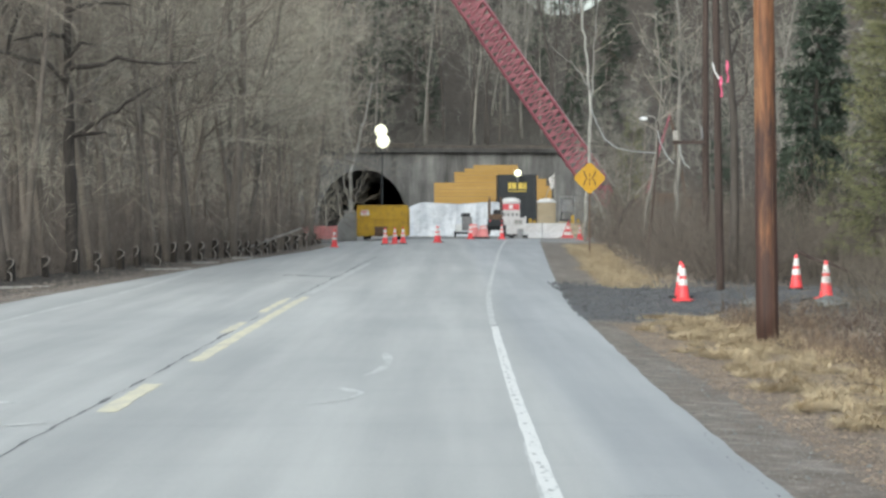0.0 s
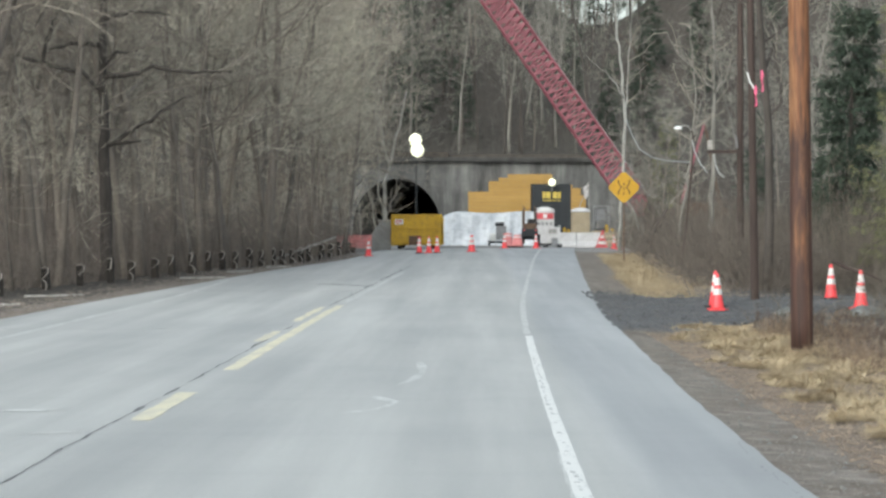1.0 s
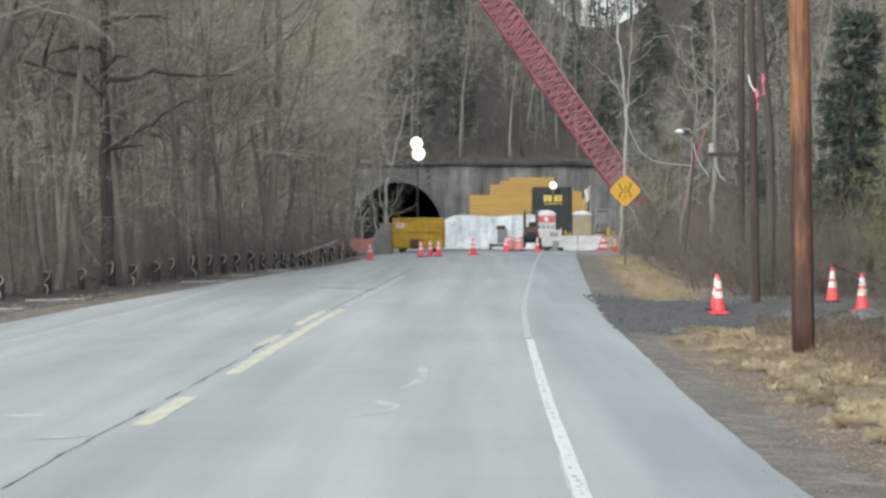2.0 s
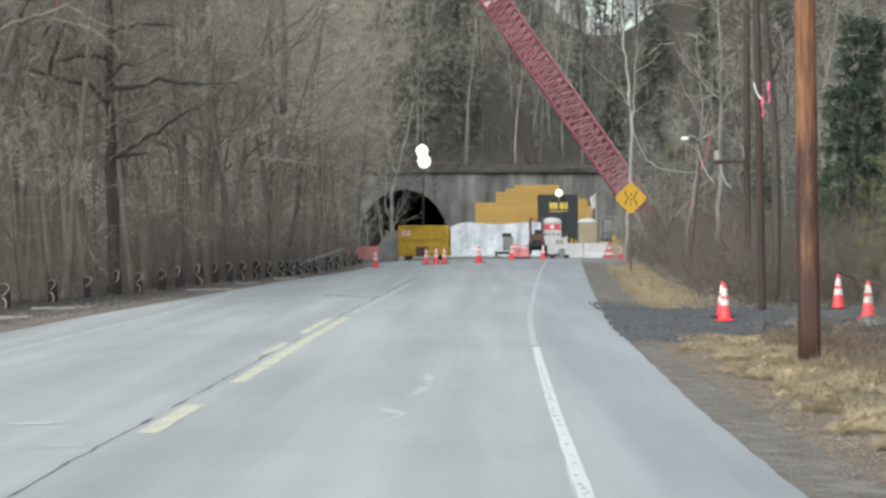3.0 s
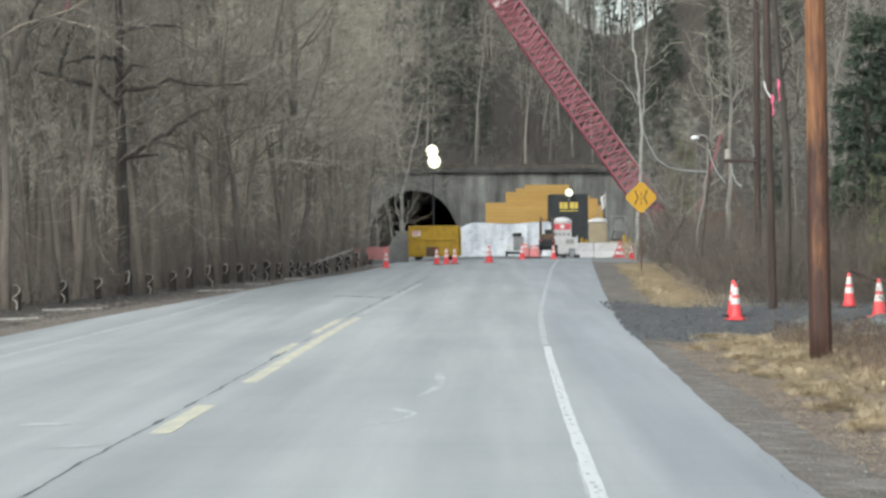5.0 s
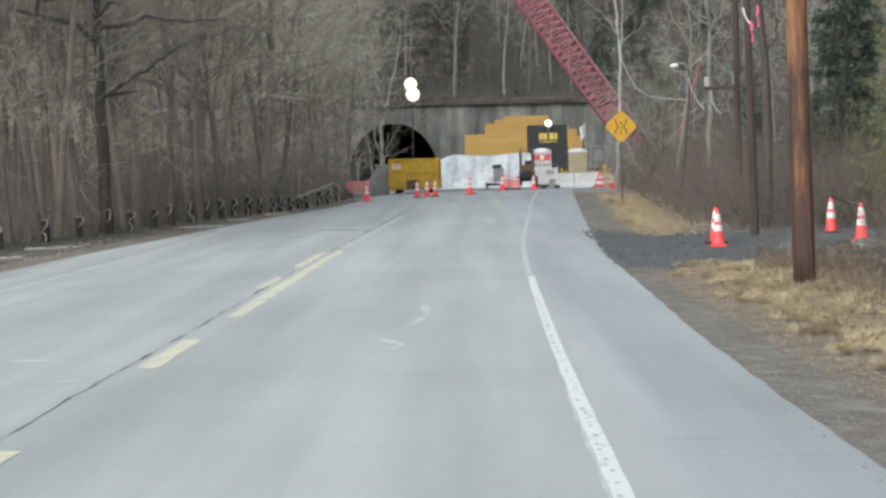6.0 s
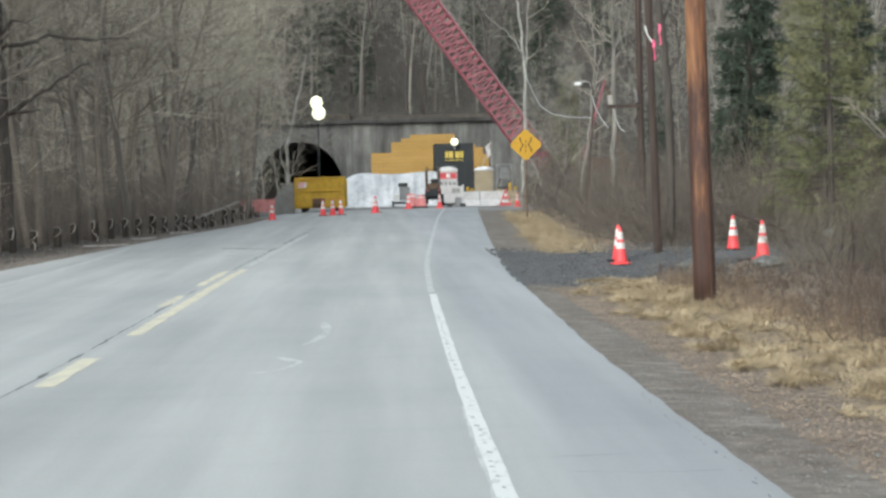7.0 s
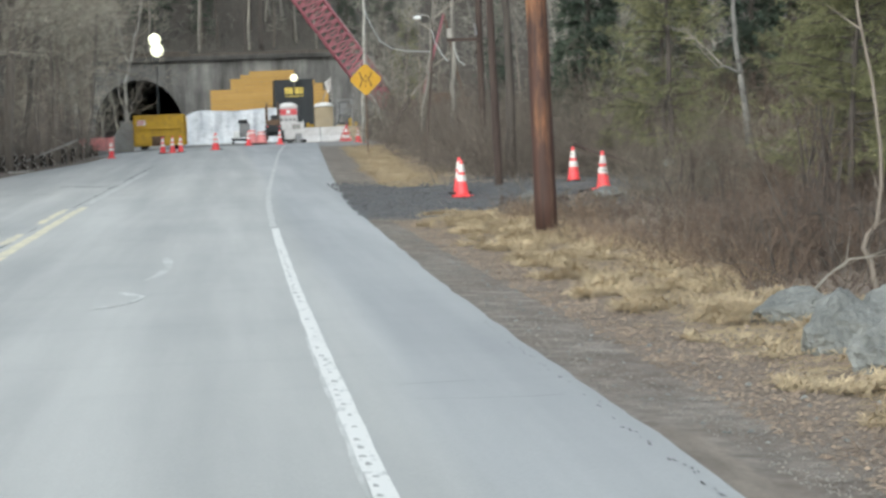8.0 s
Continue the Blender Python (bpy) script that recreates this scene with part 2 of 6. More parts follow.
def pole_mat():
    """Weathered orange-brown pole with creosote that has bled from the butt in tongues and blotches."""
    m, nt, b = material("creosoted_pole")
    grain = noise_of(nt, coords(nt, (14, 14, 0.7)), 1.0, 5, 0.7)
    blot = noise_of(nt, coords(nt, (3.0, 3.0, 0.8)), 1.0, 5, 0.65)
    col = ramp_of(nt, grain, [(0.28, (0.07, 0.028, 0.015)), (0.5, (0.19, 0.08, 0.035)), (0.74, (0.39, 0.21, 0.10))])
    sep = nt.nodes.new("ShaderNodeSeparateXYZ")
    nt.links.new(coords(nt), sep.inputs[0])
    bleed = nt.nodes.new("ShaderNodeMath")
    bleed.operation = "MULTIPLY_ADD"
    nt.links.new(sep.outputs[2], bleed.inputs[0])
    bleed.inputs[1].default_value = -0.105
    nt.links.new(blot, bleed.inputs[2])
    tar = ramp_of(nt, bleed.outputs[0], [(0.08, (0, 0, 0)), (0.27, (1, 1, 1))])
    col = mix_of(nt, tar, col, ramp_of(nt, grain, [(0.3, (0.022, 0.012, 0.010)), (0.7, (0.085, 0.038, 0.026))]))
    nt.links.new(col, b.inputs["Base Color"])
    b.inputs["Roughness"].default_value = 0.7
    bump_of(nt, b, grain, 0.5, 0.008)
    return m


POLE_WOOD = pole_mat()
DARK_STONE = rough_mat("dark_concrete", (0.028, 0.027, 0.026), (0.075, 0.072, 0.068), 1.2, 0.95, grain=10, space="World")
DARK_POLE = rough_mat("dark_pole", (0.034, 0.022, 0.019), (0.07, 0.048, 0.04), 1.5, 0.85, grain=25, bump=0.4, stretch=(5, 5, 0.5))
POST_WOOD = rough_mat("dark_post_wood", (0.025, 0.021, 0.018), (0.06, 0.05, 0.042), 4, 0.9, grain=30, bump=0.5, stretch=(3, 3, 0.6), vary="object")
GALV = rough_mat("galvanised_steel", (0.27, 0.255, 0.235), (0.44, 0.425, 0.40), 5, 0.55, 0.5, dirt=(0.22, 0.15, 0.10))
ORANGE = rough_mat("orange_plastic", (0.74, 0.05, 0.062), (0.86, 0.09, 0.10), 6, 0.5, dirt=(0.45, 0.10, 0.06), dirt_amount=0.35, grain=15, bump=0.05)
COLLAR = rough_mat("white_reflective_band", (0.58, 0.555, 0.54), (0.72, 0.70, 0.68), 8, 0.5, dirt=(0.5, 0.4, 0.35), grain=15, bump=0.05)
BLACK = rough_mat("black_rubber", (0.015, 0.015, 0.016), (0.03, 0.03, 0.032), 5, 0.7)
BLACK_STEEL = rough_mat("black_painted_steel", (0.010, 0.013, 0.016), (0.022, 0.026, 0.03), 2, 0.6, bump=0.1)
YELLOW_STEEL = rough_mat("scuffed_yellow_steel", (0.43, 0.255, 0.013), (0.58, 0.36, 0.02), 1.6, 0.6, dirt=(0.17, 0.10, 0.045), dirt_amount=0.75, grain=15, bump=0.15)
RUST = rough_mat("rusty_dark_steel", (0.07, 0.045, 0.035), (0.16, 0.10, 0.06), 5, 0.85)
SIGN_YELLOW = rough_mat("warning_yellow_sheeting", (0.44, 0.245, 0.006), (0.52, 0.285, 0.009), 2, 0.45, grain=10, bump=0.02)
SIGN_BLACK = rough_mat("sign_black", (0.012, 0.012, 0.012), (0.02, 0.02, 0.02), 4, 0.6)
LOGO_YELLOW = rough_mat("faded_yellow_decal", (0.55, 0.40, 0.07), (0.66, 0.50, 0.10), 3, 0.6, bump=0)
PLY = rough_mat("yellow_form_plywood", (0.33, 0.195, 0.05), (0.42, 0.255, 0.073), 0.6, 0.75, grain=9, bump=0.15, stretch=(0.4, 1, 3), space="World")
TARP = rough_mat("white_plastic_sheet", (0.40, 0.43, 0.47), (0.66, 0.68, 0.71), 0.9, 0.5, grain=6, bump=0.3, dist=0.05, dirt=(0.24, 0.26, 0.29), dirt_amount=0.65)
WHITE_PLASTIC = rough_mat("white_plastic", (0.62, 0.62, 0.62), (0.76, 0.76, 0.75), 2, 0.5, bump=0.05)
TAN_PLASTIC = rough_mat("tan_plastic", (0.32, 0.26, 0.17), (0.42, 0.34, 0.23), 2, 0.6, bump=0.05)
OFF_WHITE = rough_mat("dusty_white_plastic", (0.44, 0.43, 0.43), (0.60, 0.59, 0.59), 2, 0.6, bump=0.05, dirt=(0.28, 0.25, 0.23))
RED_PLASTIC = rough_mat("red_plastic", (0.52, 0.06, 0.075), (0.64, 0.11, 0.12), 3, 0.55, bump=0.05)
GREY_STEEL = rough_mat("grey_machine_paint", (0.16, 0.16, 0.165), (0.26, 0.26, 0.265), 3, 0.6, dirt=(0.12, 0.10, 0.08))
CRANE_RED = rough_mat("faded_crane_red", (0.215, 0.060, 0.080), (0.31, 0.10, 0.122), 1.2, 0.55, dirt=(0.22, 0.09, 0.09), bump=0.05)
STRAP = rough_mat("pale_rusted_strap", (0.42, 0.38, 0.335), (0.60, 0.555, 0.50), 6, 0.6, bump=0, dirt=(0.16, 0.10, 0.07))
CABLE = rough_mat("pale_cable", (0.30, 0.31, 0.30), (0.42, 0.43, 0.42), 2, 0.6, bump=0)
RIBBON = rough_mat("pink_flagging_tape", (0.70, 0.09, 0.20), (0.80, 0.15, 0.28), 4, 0.6, bump=0)
NETTING = rough_mat("orange_red_netting", (0.60, 0.19, 0.19), (0.74, 0.29, 0.28), 3, 0.7, bump=0)
LAMP_GLOW = glow_mat("lit_floodlight", (1.0, 0.97, 0.74), 0.8)
LAMP_PALE = rough_mat("pale_lamp_glass", (0.7, 0.72, 0.72), (0.85, 0.86, 0.86), 3, 0.4, bump=0)

# ---------------------------------------------------------------- geometry helpers


class Geo:
    """Collects points and faces of one mesh."""

    def __init__(self):
        self.v, self.f, self.n = [], [], 0

    def add(self, verts, faces):
        self.v.extend(tuple(p) for p in verts)
        self.f.extend(tuple(i + self.n for i in f) for f in faces)
        self.n += len(verts)

    def box(self, c, s, bev=0.0, m=None):
        bm = bmesh.new()
        bmesh.ops.create_cube(bm, size=1.0, matrix=Matrix.Diagonal((*s, 1)))
        if bev:
            bmesh.ops.bevel(bm, geom=bm.edges[:], offset=bev, segments=2, affect="EDGES", profile=0.6)
        bm.verts.index_update()
        t = Matrix.Translation(c) @ (m or Matrix())
        self.add([t @ q.co for q in bm.verts], [[q.index for q in f.verts] for f in bm.faces])
        bm.free()

    def tube(self, pts, rad, k=6, caps=True):
        pts = [Vector(p) for p in pts]
        rad = rad if isinstance(rad, (list, tuple)) else [rad] * len(pts)
        d = (pts[-1] - pts[0]).normalized()
        a = d.cross(Vector((0.31, 0.77, 0.55))).normalized()
        b = d.cross(a)
        ring = [(math.cos(2 * math.pi * i / k), math.sin(2 * math.pi * i / k)) for i in range(k)]
        verts = [p + (a * cx + b * sy) * r for p, r in zip(pts, rad) for cx, sy in ring]
        faces = [(j * k + i, j * k + (i + 1) % k, (j + 1) * k + (i + 1) % k, (j + 1) * k + i) for j in range(len(pts) - 1) for i in range(k)]
        if caps:
            faces += [tuple(range(k))[::-1], tuple((len(pts) - 1) * k + i for i in range(k))]
        self.add(verts, faces)

    def lathe(self, profile, c=(0, 0, 0), k=16, caps=True):
        verts = [(c[0] + r * math.cos(2 * math.pi * i / k), c[1] + r * math.sin(2 * math.pi * i / k), c[2] + z) for r, z in profile for i in range(k)]
        faces = [(j * k + i, j * k + (i + 1) % k, (j + 1) * k + (i + 1) % k, (j + 1) * k + i) for j in range(len(profile) - 1) for i in range(k)]
        if caps:
            faces += [tuple(range(k))[::-1], tuple((len(profile) - 1) * k + i for i in range(k))]
        self.add(verts, faces)

    def slab(self, outline, y0, y1):
        """An outline in x and z, given depth from y0 to y1."""
        n = len(outline)
        self.add([(x, y0, z) for x, z in outline] + [(x, y1, z) for x, z in outline],
                 [tuple(range(n)), tuple(range(n, 2 * n))[::-1]] + [(i, i + n, (i + 1) % n + n, (i + 1) % n) for i in range(n)])

    def mesh(self, name, mat, smooth=False):
        me = bpy.data.meshes.new(name)
        me.from_pydata(self.v, [], self.f)
        me.materials.append(mat)
        if smooth:
            me.shade_smooth()
        me.update()
        return me


def part(name, geo, mat, parent=None, label="", smooth=False):
    ob = new(name, geo.mesh(name, mat, smooth) if isinstance(geo, Geo) else geo)
    if parent:
        ob.parent = parent
    if label:
        tagged(ob, label)
    return ob


def thing(name, at, label, category, group="", kind="", turn=0.0):
    ob = new(name)
    ob.matrix_basis = pose(*at, 0, 0, turn)
    return tagged(ob, label, category, group, kind)


def one_box(s, c=(0, 0, 0), bev=0.0, m=None):
    g = Geo()
    g.box(c, s, bev, m)
    return g


def one_tube(pts, rad, k=8):
    g = Geo()
    g.tube(pts, rad, k)
    return g


def smooth_line(y, pts):
    """A soft curve through (y, value) pairs."""
    ys, vs = [p[0] for p in pts], [p[1] for p in pts]
    return sum(float(np.interp(y + d, ys, vs)) for d in (-6, -3, 0, 3, 6)) / 5


def road_z(y):
    s = min(max((y - 40) / 95, 0), 1)
    return 0.62 * s * s * (3 - 2 * s)


def edge_right(y):
    return smooth_line(y, [(-40, 2.04), (8, 2.03), (17, 2.03), (24, 1.99), (31, 2.08), (41, 2.23), (49, 2.28), (75, 2.9), (118, 4.1), (150, 5.2), (190, 6.0)])


def edge_left(y):
    return smooth_line(y, [(-40, -8.3), (52, -8.3), (58, -8.11), (64, -7.76), (77, -6.97), (87, -6.2), (95, -5.78), (106, -5.28), (116, -4.75), (150, -4.7), (190, -4.8)])


def post_line(y):
    """Where the guide posts stand."""
    return smooth_line(y, [(-40, -11.2), (66, -11.2), (74, -10.15), (77, -9.5), (81, -8.95), (90, -8.2), (100, -7.5), (110, -6.7), (115, -6.25), (120, -6.05), (130, -6.1), (150, -6.3), (190, -6.3)])


def tree_line(y):
    """The front of the wood behind the posts."""
    return smooth_line(y, [(-40, -10.8), (60, -10.7), (71, -10.0), (80, -8.6), (92, -7.1), (101, -6.4), (110, -5.6), (130, -5.0), (190, -5.0)])


def ease(a, b, v):
    s = min(max((v - a) / (b - a), 0.0), 1.0)
    return s * s * (3 - 2 * s)


def crossfall(x, y):
    """The far end of the road falls off to its outer side."""
    return -0.03 * min(max(-0.8 - x, 0.0), 7.0) * ease(85, 112, y)


WALL_L, WALL_R, WALL_Y = -13.0, 10.5, 188.0


def land(x, y):
    """Height of the natural ground."""
    z = road_z(y) + crossfall(x, y) - 0.03
    out_r, out_l = x - edge_right(y), post_line(y) - x
    z += -0.03 * ease(0.0, 0.6, out_r) + 0.10 * ease(1.5, 4.0, out_r) - 0.25 * ease(6, 14, out_r) * (1 - ease(90, 140, y))
    z += -0.03 * ease(-2.0, -1.2, out_l) - 0.5 * ease(0.6, 4.0, out_l) * (1 - ease(110, 150, y))
    # the hill that the tunnel goes into, and the flanks of the valley
    if WALL_L <= x <= WALL_R:
        foot = 6.0 * ease(WALL_Y + 0.5, WALL_Y + 1.3, y)
    else:
        away = max(WALL_L - x, x - WALL_R)
        w = min(away / 6.0, 1.0)
        foot = 6.0 * ease(WALL_Y + 0.5 - 16 * w, WALL_Y + 1.3 + 8 * w, y)
    z += foot + 15.0 * ease(188, 268, y) * (0.35 + 0.65 * min(max(y - 188, 0) / 80, 1)) - 4.0 * ease(280, 380, y) + 9.0 * ease(-11, 1, -x) * ease(195, 262, y)
    z += 26.0 * ease(14, 75, -x - 8) * ease(40, 150, y) + 9.0 * ease(22, 80, x) * ease(60, 170, y) + 9.0 * ease(12, 26, x) * ease(200, 270, y)
    z += 0.12 * noise.noise(Vector((x * 0.35, y * 0.35, 0))) * ease(0.4, 3, max(out_r, out_l)) + 0.9 * noise.noise(Vector((x * 0.05, y * 0.05, 3))) * ease(20, 60, max(abs(x), (y - 150) * 0.6))
    return z


# ---------------------------------------------------------------- ground


def spaced(stops):
    """Coordinates from (limit, step) pairs."""
    out = [stops[0][0]]
    for lim, step in stops[1:]:
        while out[-1] + step < lim - 1e-6:
            out.append(out[-1] + step)
        out.append(lim)
    return out


def build_ground():
    xs = spaced([(-2500, 0), (-400, 700), (-120, 70), (-50, 10), (-20, 3), (-13.001, 1.0), (-13, 0.1), (-9.0, 0.8), (-2.2, 0.85), (2.0, 0.6), (7.0, 0.16), (10.5, 0.5), (10.501, 0.1), (22, 1.0), (50, 4), (120, 14), (400, 70), (2500, 700)])
    ys = spaced([(-2500, 0), (-400, 700), (-60, 85), (4, 8), (12, 1), (60, 0.25), (140, 0.8), (186, 2.5), (188.5, 1.25), (189.3, 0.2), (192, 1.35), (300, 4.5), (420, 20), (900, 120), (2500, 800)])
    verts = [(x, y, land(x, y)) for y in ys for x in xs]
    nx = len(xs)
    faces = []
    for j in range(len(ys) - 1):
        for i in range(nx - 1):
            cx, cy = (xs[i] + xs[i + 1]) / 2, (ys[j] + ys[j + 1]) / 2
            if -9.0 < cx < -2.2 and 188.0 < cy < 189.4:
                continue  # the tunnel's mouth
            faces.append((j * nx + i, j * nx + i + 1, (j + 1) * nx + i + 1, (j + 1) * nx + i))
    me = bpy.data.meshes.new("ground")
    me.from_pydata(verts, [], faces)
    zones = {k: [0.0] * len(verts) for k in ("gravel", "straw", "yard", "leafy", "mud")}
    for i, (x, y, z) in enumerate(verts):
        r, l = x - edge_right(y), x - edge_left(y)
        g = max(1 - ease(0.45, 0.95, r) if r > 0 else 0.9, 0)
        if y > 62:
            g = 1 - ease(0.5, 1.5 + 1.2 * ease(90, 120, y), r)
        if x < -3:
            g = ease(-1.6, -0.2, l)
        zones["gravel"][i] = g * (1 - ease(150, 180, y))
        zones["leafy"][i] = (ease(0.2, 1.0, r) * (1 - ease(3.5, 7.0, r)) if x > -3 else 0.35 * ease(-4.5, -1.5, l)) * (1 - ease(110, 150, y))
        zones["mud"][i] = (1 - ease(0.16, 0.36, r)) * (1 - ease(12.6, 14.6, y)) if r > -0.3 and y > 2 else 0.0
        zones["straw"][i] = 0.5 * ease(1.0, 1.5, r) * (1 - ease(2.2, 2.9, r)) if 8 < y < 110 else 0.0
        zones["yard"][i] = ease(118, 130, y) * ease(-2.5, 0.5, x - edge_left(y)) * (1 - ease(1, 4, x - edge_right(y))) * (1 - ease(187, 190, y))
    for name, values in zones.items():
        me.attributes.new(name, "FLOAT", "POINT")
        me.attributes[name].data.foreach_set("value", values)
    me.materials.append(GROUND)
    me.shade_smooth()
    return tagged(new("ground", me), "brown leaf-littered forest floor with gravel shoulder and dry verge", "ground", kind="structure")


build_ground()


def strip(name, left, right, y0, y1, step, lift, mat, cols=2, ragged=0.0, seed=0, parent=None, thick=0.0):
    """A band along the road between two lines, with uneven edges."""
    n = max(2, int((y1 - y0) / step) + 1)
    g, rows = Geo(), []
    verts = []
    for j in range(n):
        y = y0 + (y1 - y0) * j / (n - 1)
        a = left(y) + ragged * (noise.noise(Vector((seed, y * 1.3, 0.5))) + 0.5 * noise.noise(Vector((seed, y * 4.1, 7))))
        b = right(y) + ragged * (noise.noise(Vector((seed + 9, y * 1.1, 0.5))) + 0.5 * noise.noise(Vector((seed + 5, y * 3.7, 2))))
        for i in range(cols):
            x = a + (b - a) * i / (cols - 1)
            verts.append((x, y, road_top(x, y) + lift))
    faces = [(j * cols + i, j * cols + i + 1, (j + 1) * cols + i + 1, (j + 1) * cols + i) for j in range(n - 1) for i in range(cols - 1)]
    if thick:
        m = len(verts)
        rim = [j * cols + cols - 1 for j in range(n)], [j * cols for j in range(n)]
        for line, flip in ((rim[0], False), (rim[1], True)):
            base = len(verts)
            verts += [(verts[q][0] + (0.03 if not flip else -0.03), verts[q][1], verts[q][2] - thick) for q in line]
            for q in range(n - 1):
                f = (line[q], base + q, base + q + 1, line[q + 1])
                faces.append(f[::-1] if flip else f)
    g.add(verts, faces)
    return part(name, g, mat, parent)


def road_top(x, y):
    return road_z(y) + crossfall(x, y) + 0.004


road = strip("road", edge_left, edge_right, -60, 136, 0.35, 0.0, ASPHALT, 14, 0.022, 3, None, 0.16)
tagged(road, "pale grey worn two-lane asphalt road", "road", kind="structure")


def bend(y):
    return smooth_line(y, [(-40, 0), (20, 0), (24, 0.01), (30, 0.045), (36, 0.085), (41, 0.12), (46, 0.165), (57, 0.29), (64, 0.45), (81, 0.88), (105, 1.52), (135, 2.5), (190, 3.5)])


def centre_bend(y):
    return smooth_line(y, [(-40, 0), (30, 0), (36, -0.02), (44, -0.05), (52, -0.03), (58, 0.07), (64, 0.20), (73, 0.36), (90, 0.75), (120, 1.55), (190, 3.4)])


def line_band(x0, w, y0, y1, mat, name, label, ragged=0.008, seed=0, lift=0.004, course=bend):
    ob = strip(name, lambda y: x0 + course(y) - w / 2, lambda y: x0 + course(y) + w / 2, y0, y1, 0.3, lift, mat, 2, ragged, seed)
    return tagged(ob, label, "road marking", kind="structure")


line_band(0.640, 0.106, -20, 41.5, WHITE_LINE, "edge_line", "worn white edge line on grey asphalt", 0.008, 11)
line_band(0.578, 0.03, -20, 20, FAINT_LINE, "edge_line", "faded older edge paint beside the white line", 0.02, 22, 0.003)
line_band(0.625, 0.10, 42.2, 131, FAINT_LINE, "edge_line", "faded white edge line on grey asphalt", 0.015, 12)
line_band(-7.03, 0.13, -20, 75, FAINT_LINE, "edge_line", "faded white edge line on grey asphalt", 0.04, 13, 0.004, lambda y: 0.12 + 0.24 * ease(44, 64, y))
line_band(-2.775, 0.175, 31.5, 56, YELLOW_LINE, "centre_line", "worn yellow centre line on grey asphalt", 0.02, 14, 0.004, centre_bend)
line_band(-2.81, 0.13, 57.5, 84, FAINT_LINE, "centre_line", "faded pale centre line on grey asphalt", 0.05, 15, 0.004, centre_bend)
for y0, y1, sd in ((23.2, 27.2, 16), (12.4, 16.3, 17)):
    line_band(-2.805, 0.18, y0, y1, YELLOW_LINE, "centre_line", "worn yellow centre dash on grey asphalt", 0.03, sd, 0.004, centre_bend)
for y0, y1, sd in ((39.4, 43.3, 18), (47.6, 55.0, 19)):
    line_band(-3.06, 0.14, y0, y1, YELLOW_LINE, "centre_line", "worn yellow centre dash on grey asphalt", 0.04, sd, 0.004, centre_bend)
line_band(-2.99, 0.017, -10, 46, CRACK, "road_crack", "dark tarred seam along the centre of the road", 0.04, 20, 0.003, centre_bend)
line_band(-3.00, 0.035, 56, 92, CRACK, "road_crack", "dark tarred seam along the centre of the road", 0.06, 21, 0.003, centre_bend)


def cross_crack(x0, x1, y, wander, w, seed):
    g, verts = Geo(), []
    n = 26
    for i in range(n):
        x = x0 + (x1 - x0) * i / (n - 1)
        yy = y + wander * noise.noise(Vector((x * 0.9, seed, 0)))
        half = w * (0.3 + abs(noise.noise(Vector((x * 2.1, seed, 4)))))
        verts += [(x, yy - half, road_top(x, yy) + 0.003), (x, yy + half, road_top(x, yy) + 0.003)]
    g.add(verts, [(2 * i, 2 * i + 2, 2 * i + 3, 2 * i + 1) for i in range(n - 1)])
    tagged(part("road_crack", g, CRACK), "thin dark crack across grey asphalt", "road crack", kind="structure")


for spec in ((1.05, 1.85, 15.2, 0.3, 0.010, 1), (1.0, 1.45, 16.1, 0.2, 0.008, 2), (-2.8, 2.1, 37.5, 0.5, 0.010, 3), (-7.5, -3.2, 44.0, 1.0, 0.03, 4), (-6.5, -2.0, 66.0, 1.0, 0.10, 5), (-4.1, -2.6, 71.0, 1.2, 0.55, 6)):
    cross_crack(*spec)


def road_edge_crumbs():
    g = Geo()
    rng = random.Random(5)
    for _ in range(48):
        y = 10.8 + 10 * rng.random() ** 1.35
        x = edge_right(y) - 0.09 - 0.06 * noise.noise(Vector((y * 1.6, 0, 0))) + rng.uniform(-0.012, 0.012)
        w, l = rng.uniform(0.003, 0.008), rng.uniform(0.03, 0.12)
        z = road_top(x, y) + 0.003
        g.add([(x - w, y, z), (x + w * 0.6, y - l * 0.2, z), (x + w, y + l, z), (x - w * 0.4, y + l * 0.8, z)], [(0, 1, 2, 3)])
    tagged(part("road_crack", g, CRACK), "broken dark cracks along the asphalt edge", "road crack", kind="structure")


road_edge_crumbs()


def worn_ticks():
    """Places where tyres have worn through the edge line."""
    g = Geo()
    rng = random.Random(31)
    y = 11.0
    while y < 34:
        thin = 18.8 < y < 23.5  # a stretch that is hardly worn
        y += rng.uniform(0.26, 0.55) * (0.75 + y / 40) * (2.2 if thin else 1.0)
        x = 0.636 + bend(y) + rng.uniform(-0.02, 0.006)
        w, l = rng.uniform(0.011, 0.022), rng.uniform(0.07, 0.17) * y / 16
        z = road_top(x, y) + 0.0065
        g.add([(x - w, y, z), (x + w, y - l * 0.1, z), (x + w * 0.9, y + l * 0.5, z), (x - w * 0.4, y + l, z)], [(0, 1, 2, 3)])
    tagged(part("worn_patches", g, ASPHALT), "grey bare patches worn through the white edge line", "road marking", kind="structure")


worn_ticks()


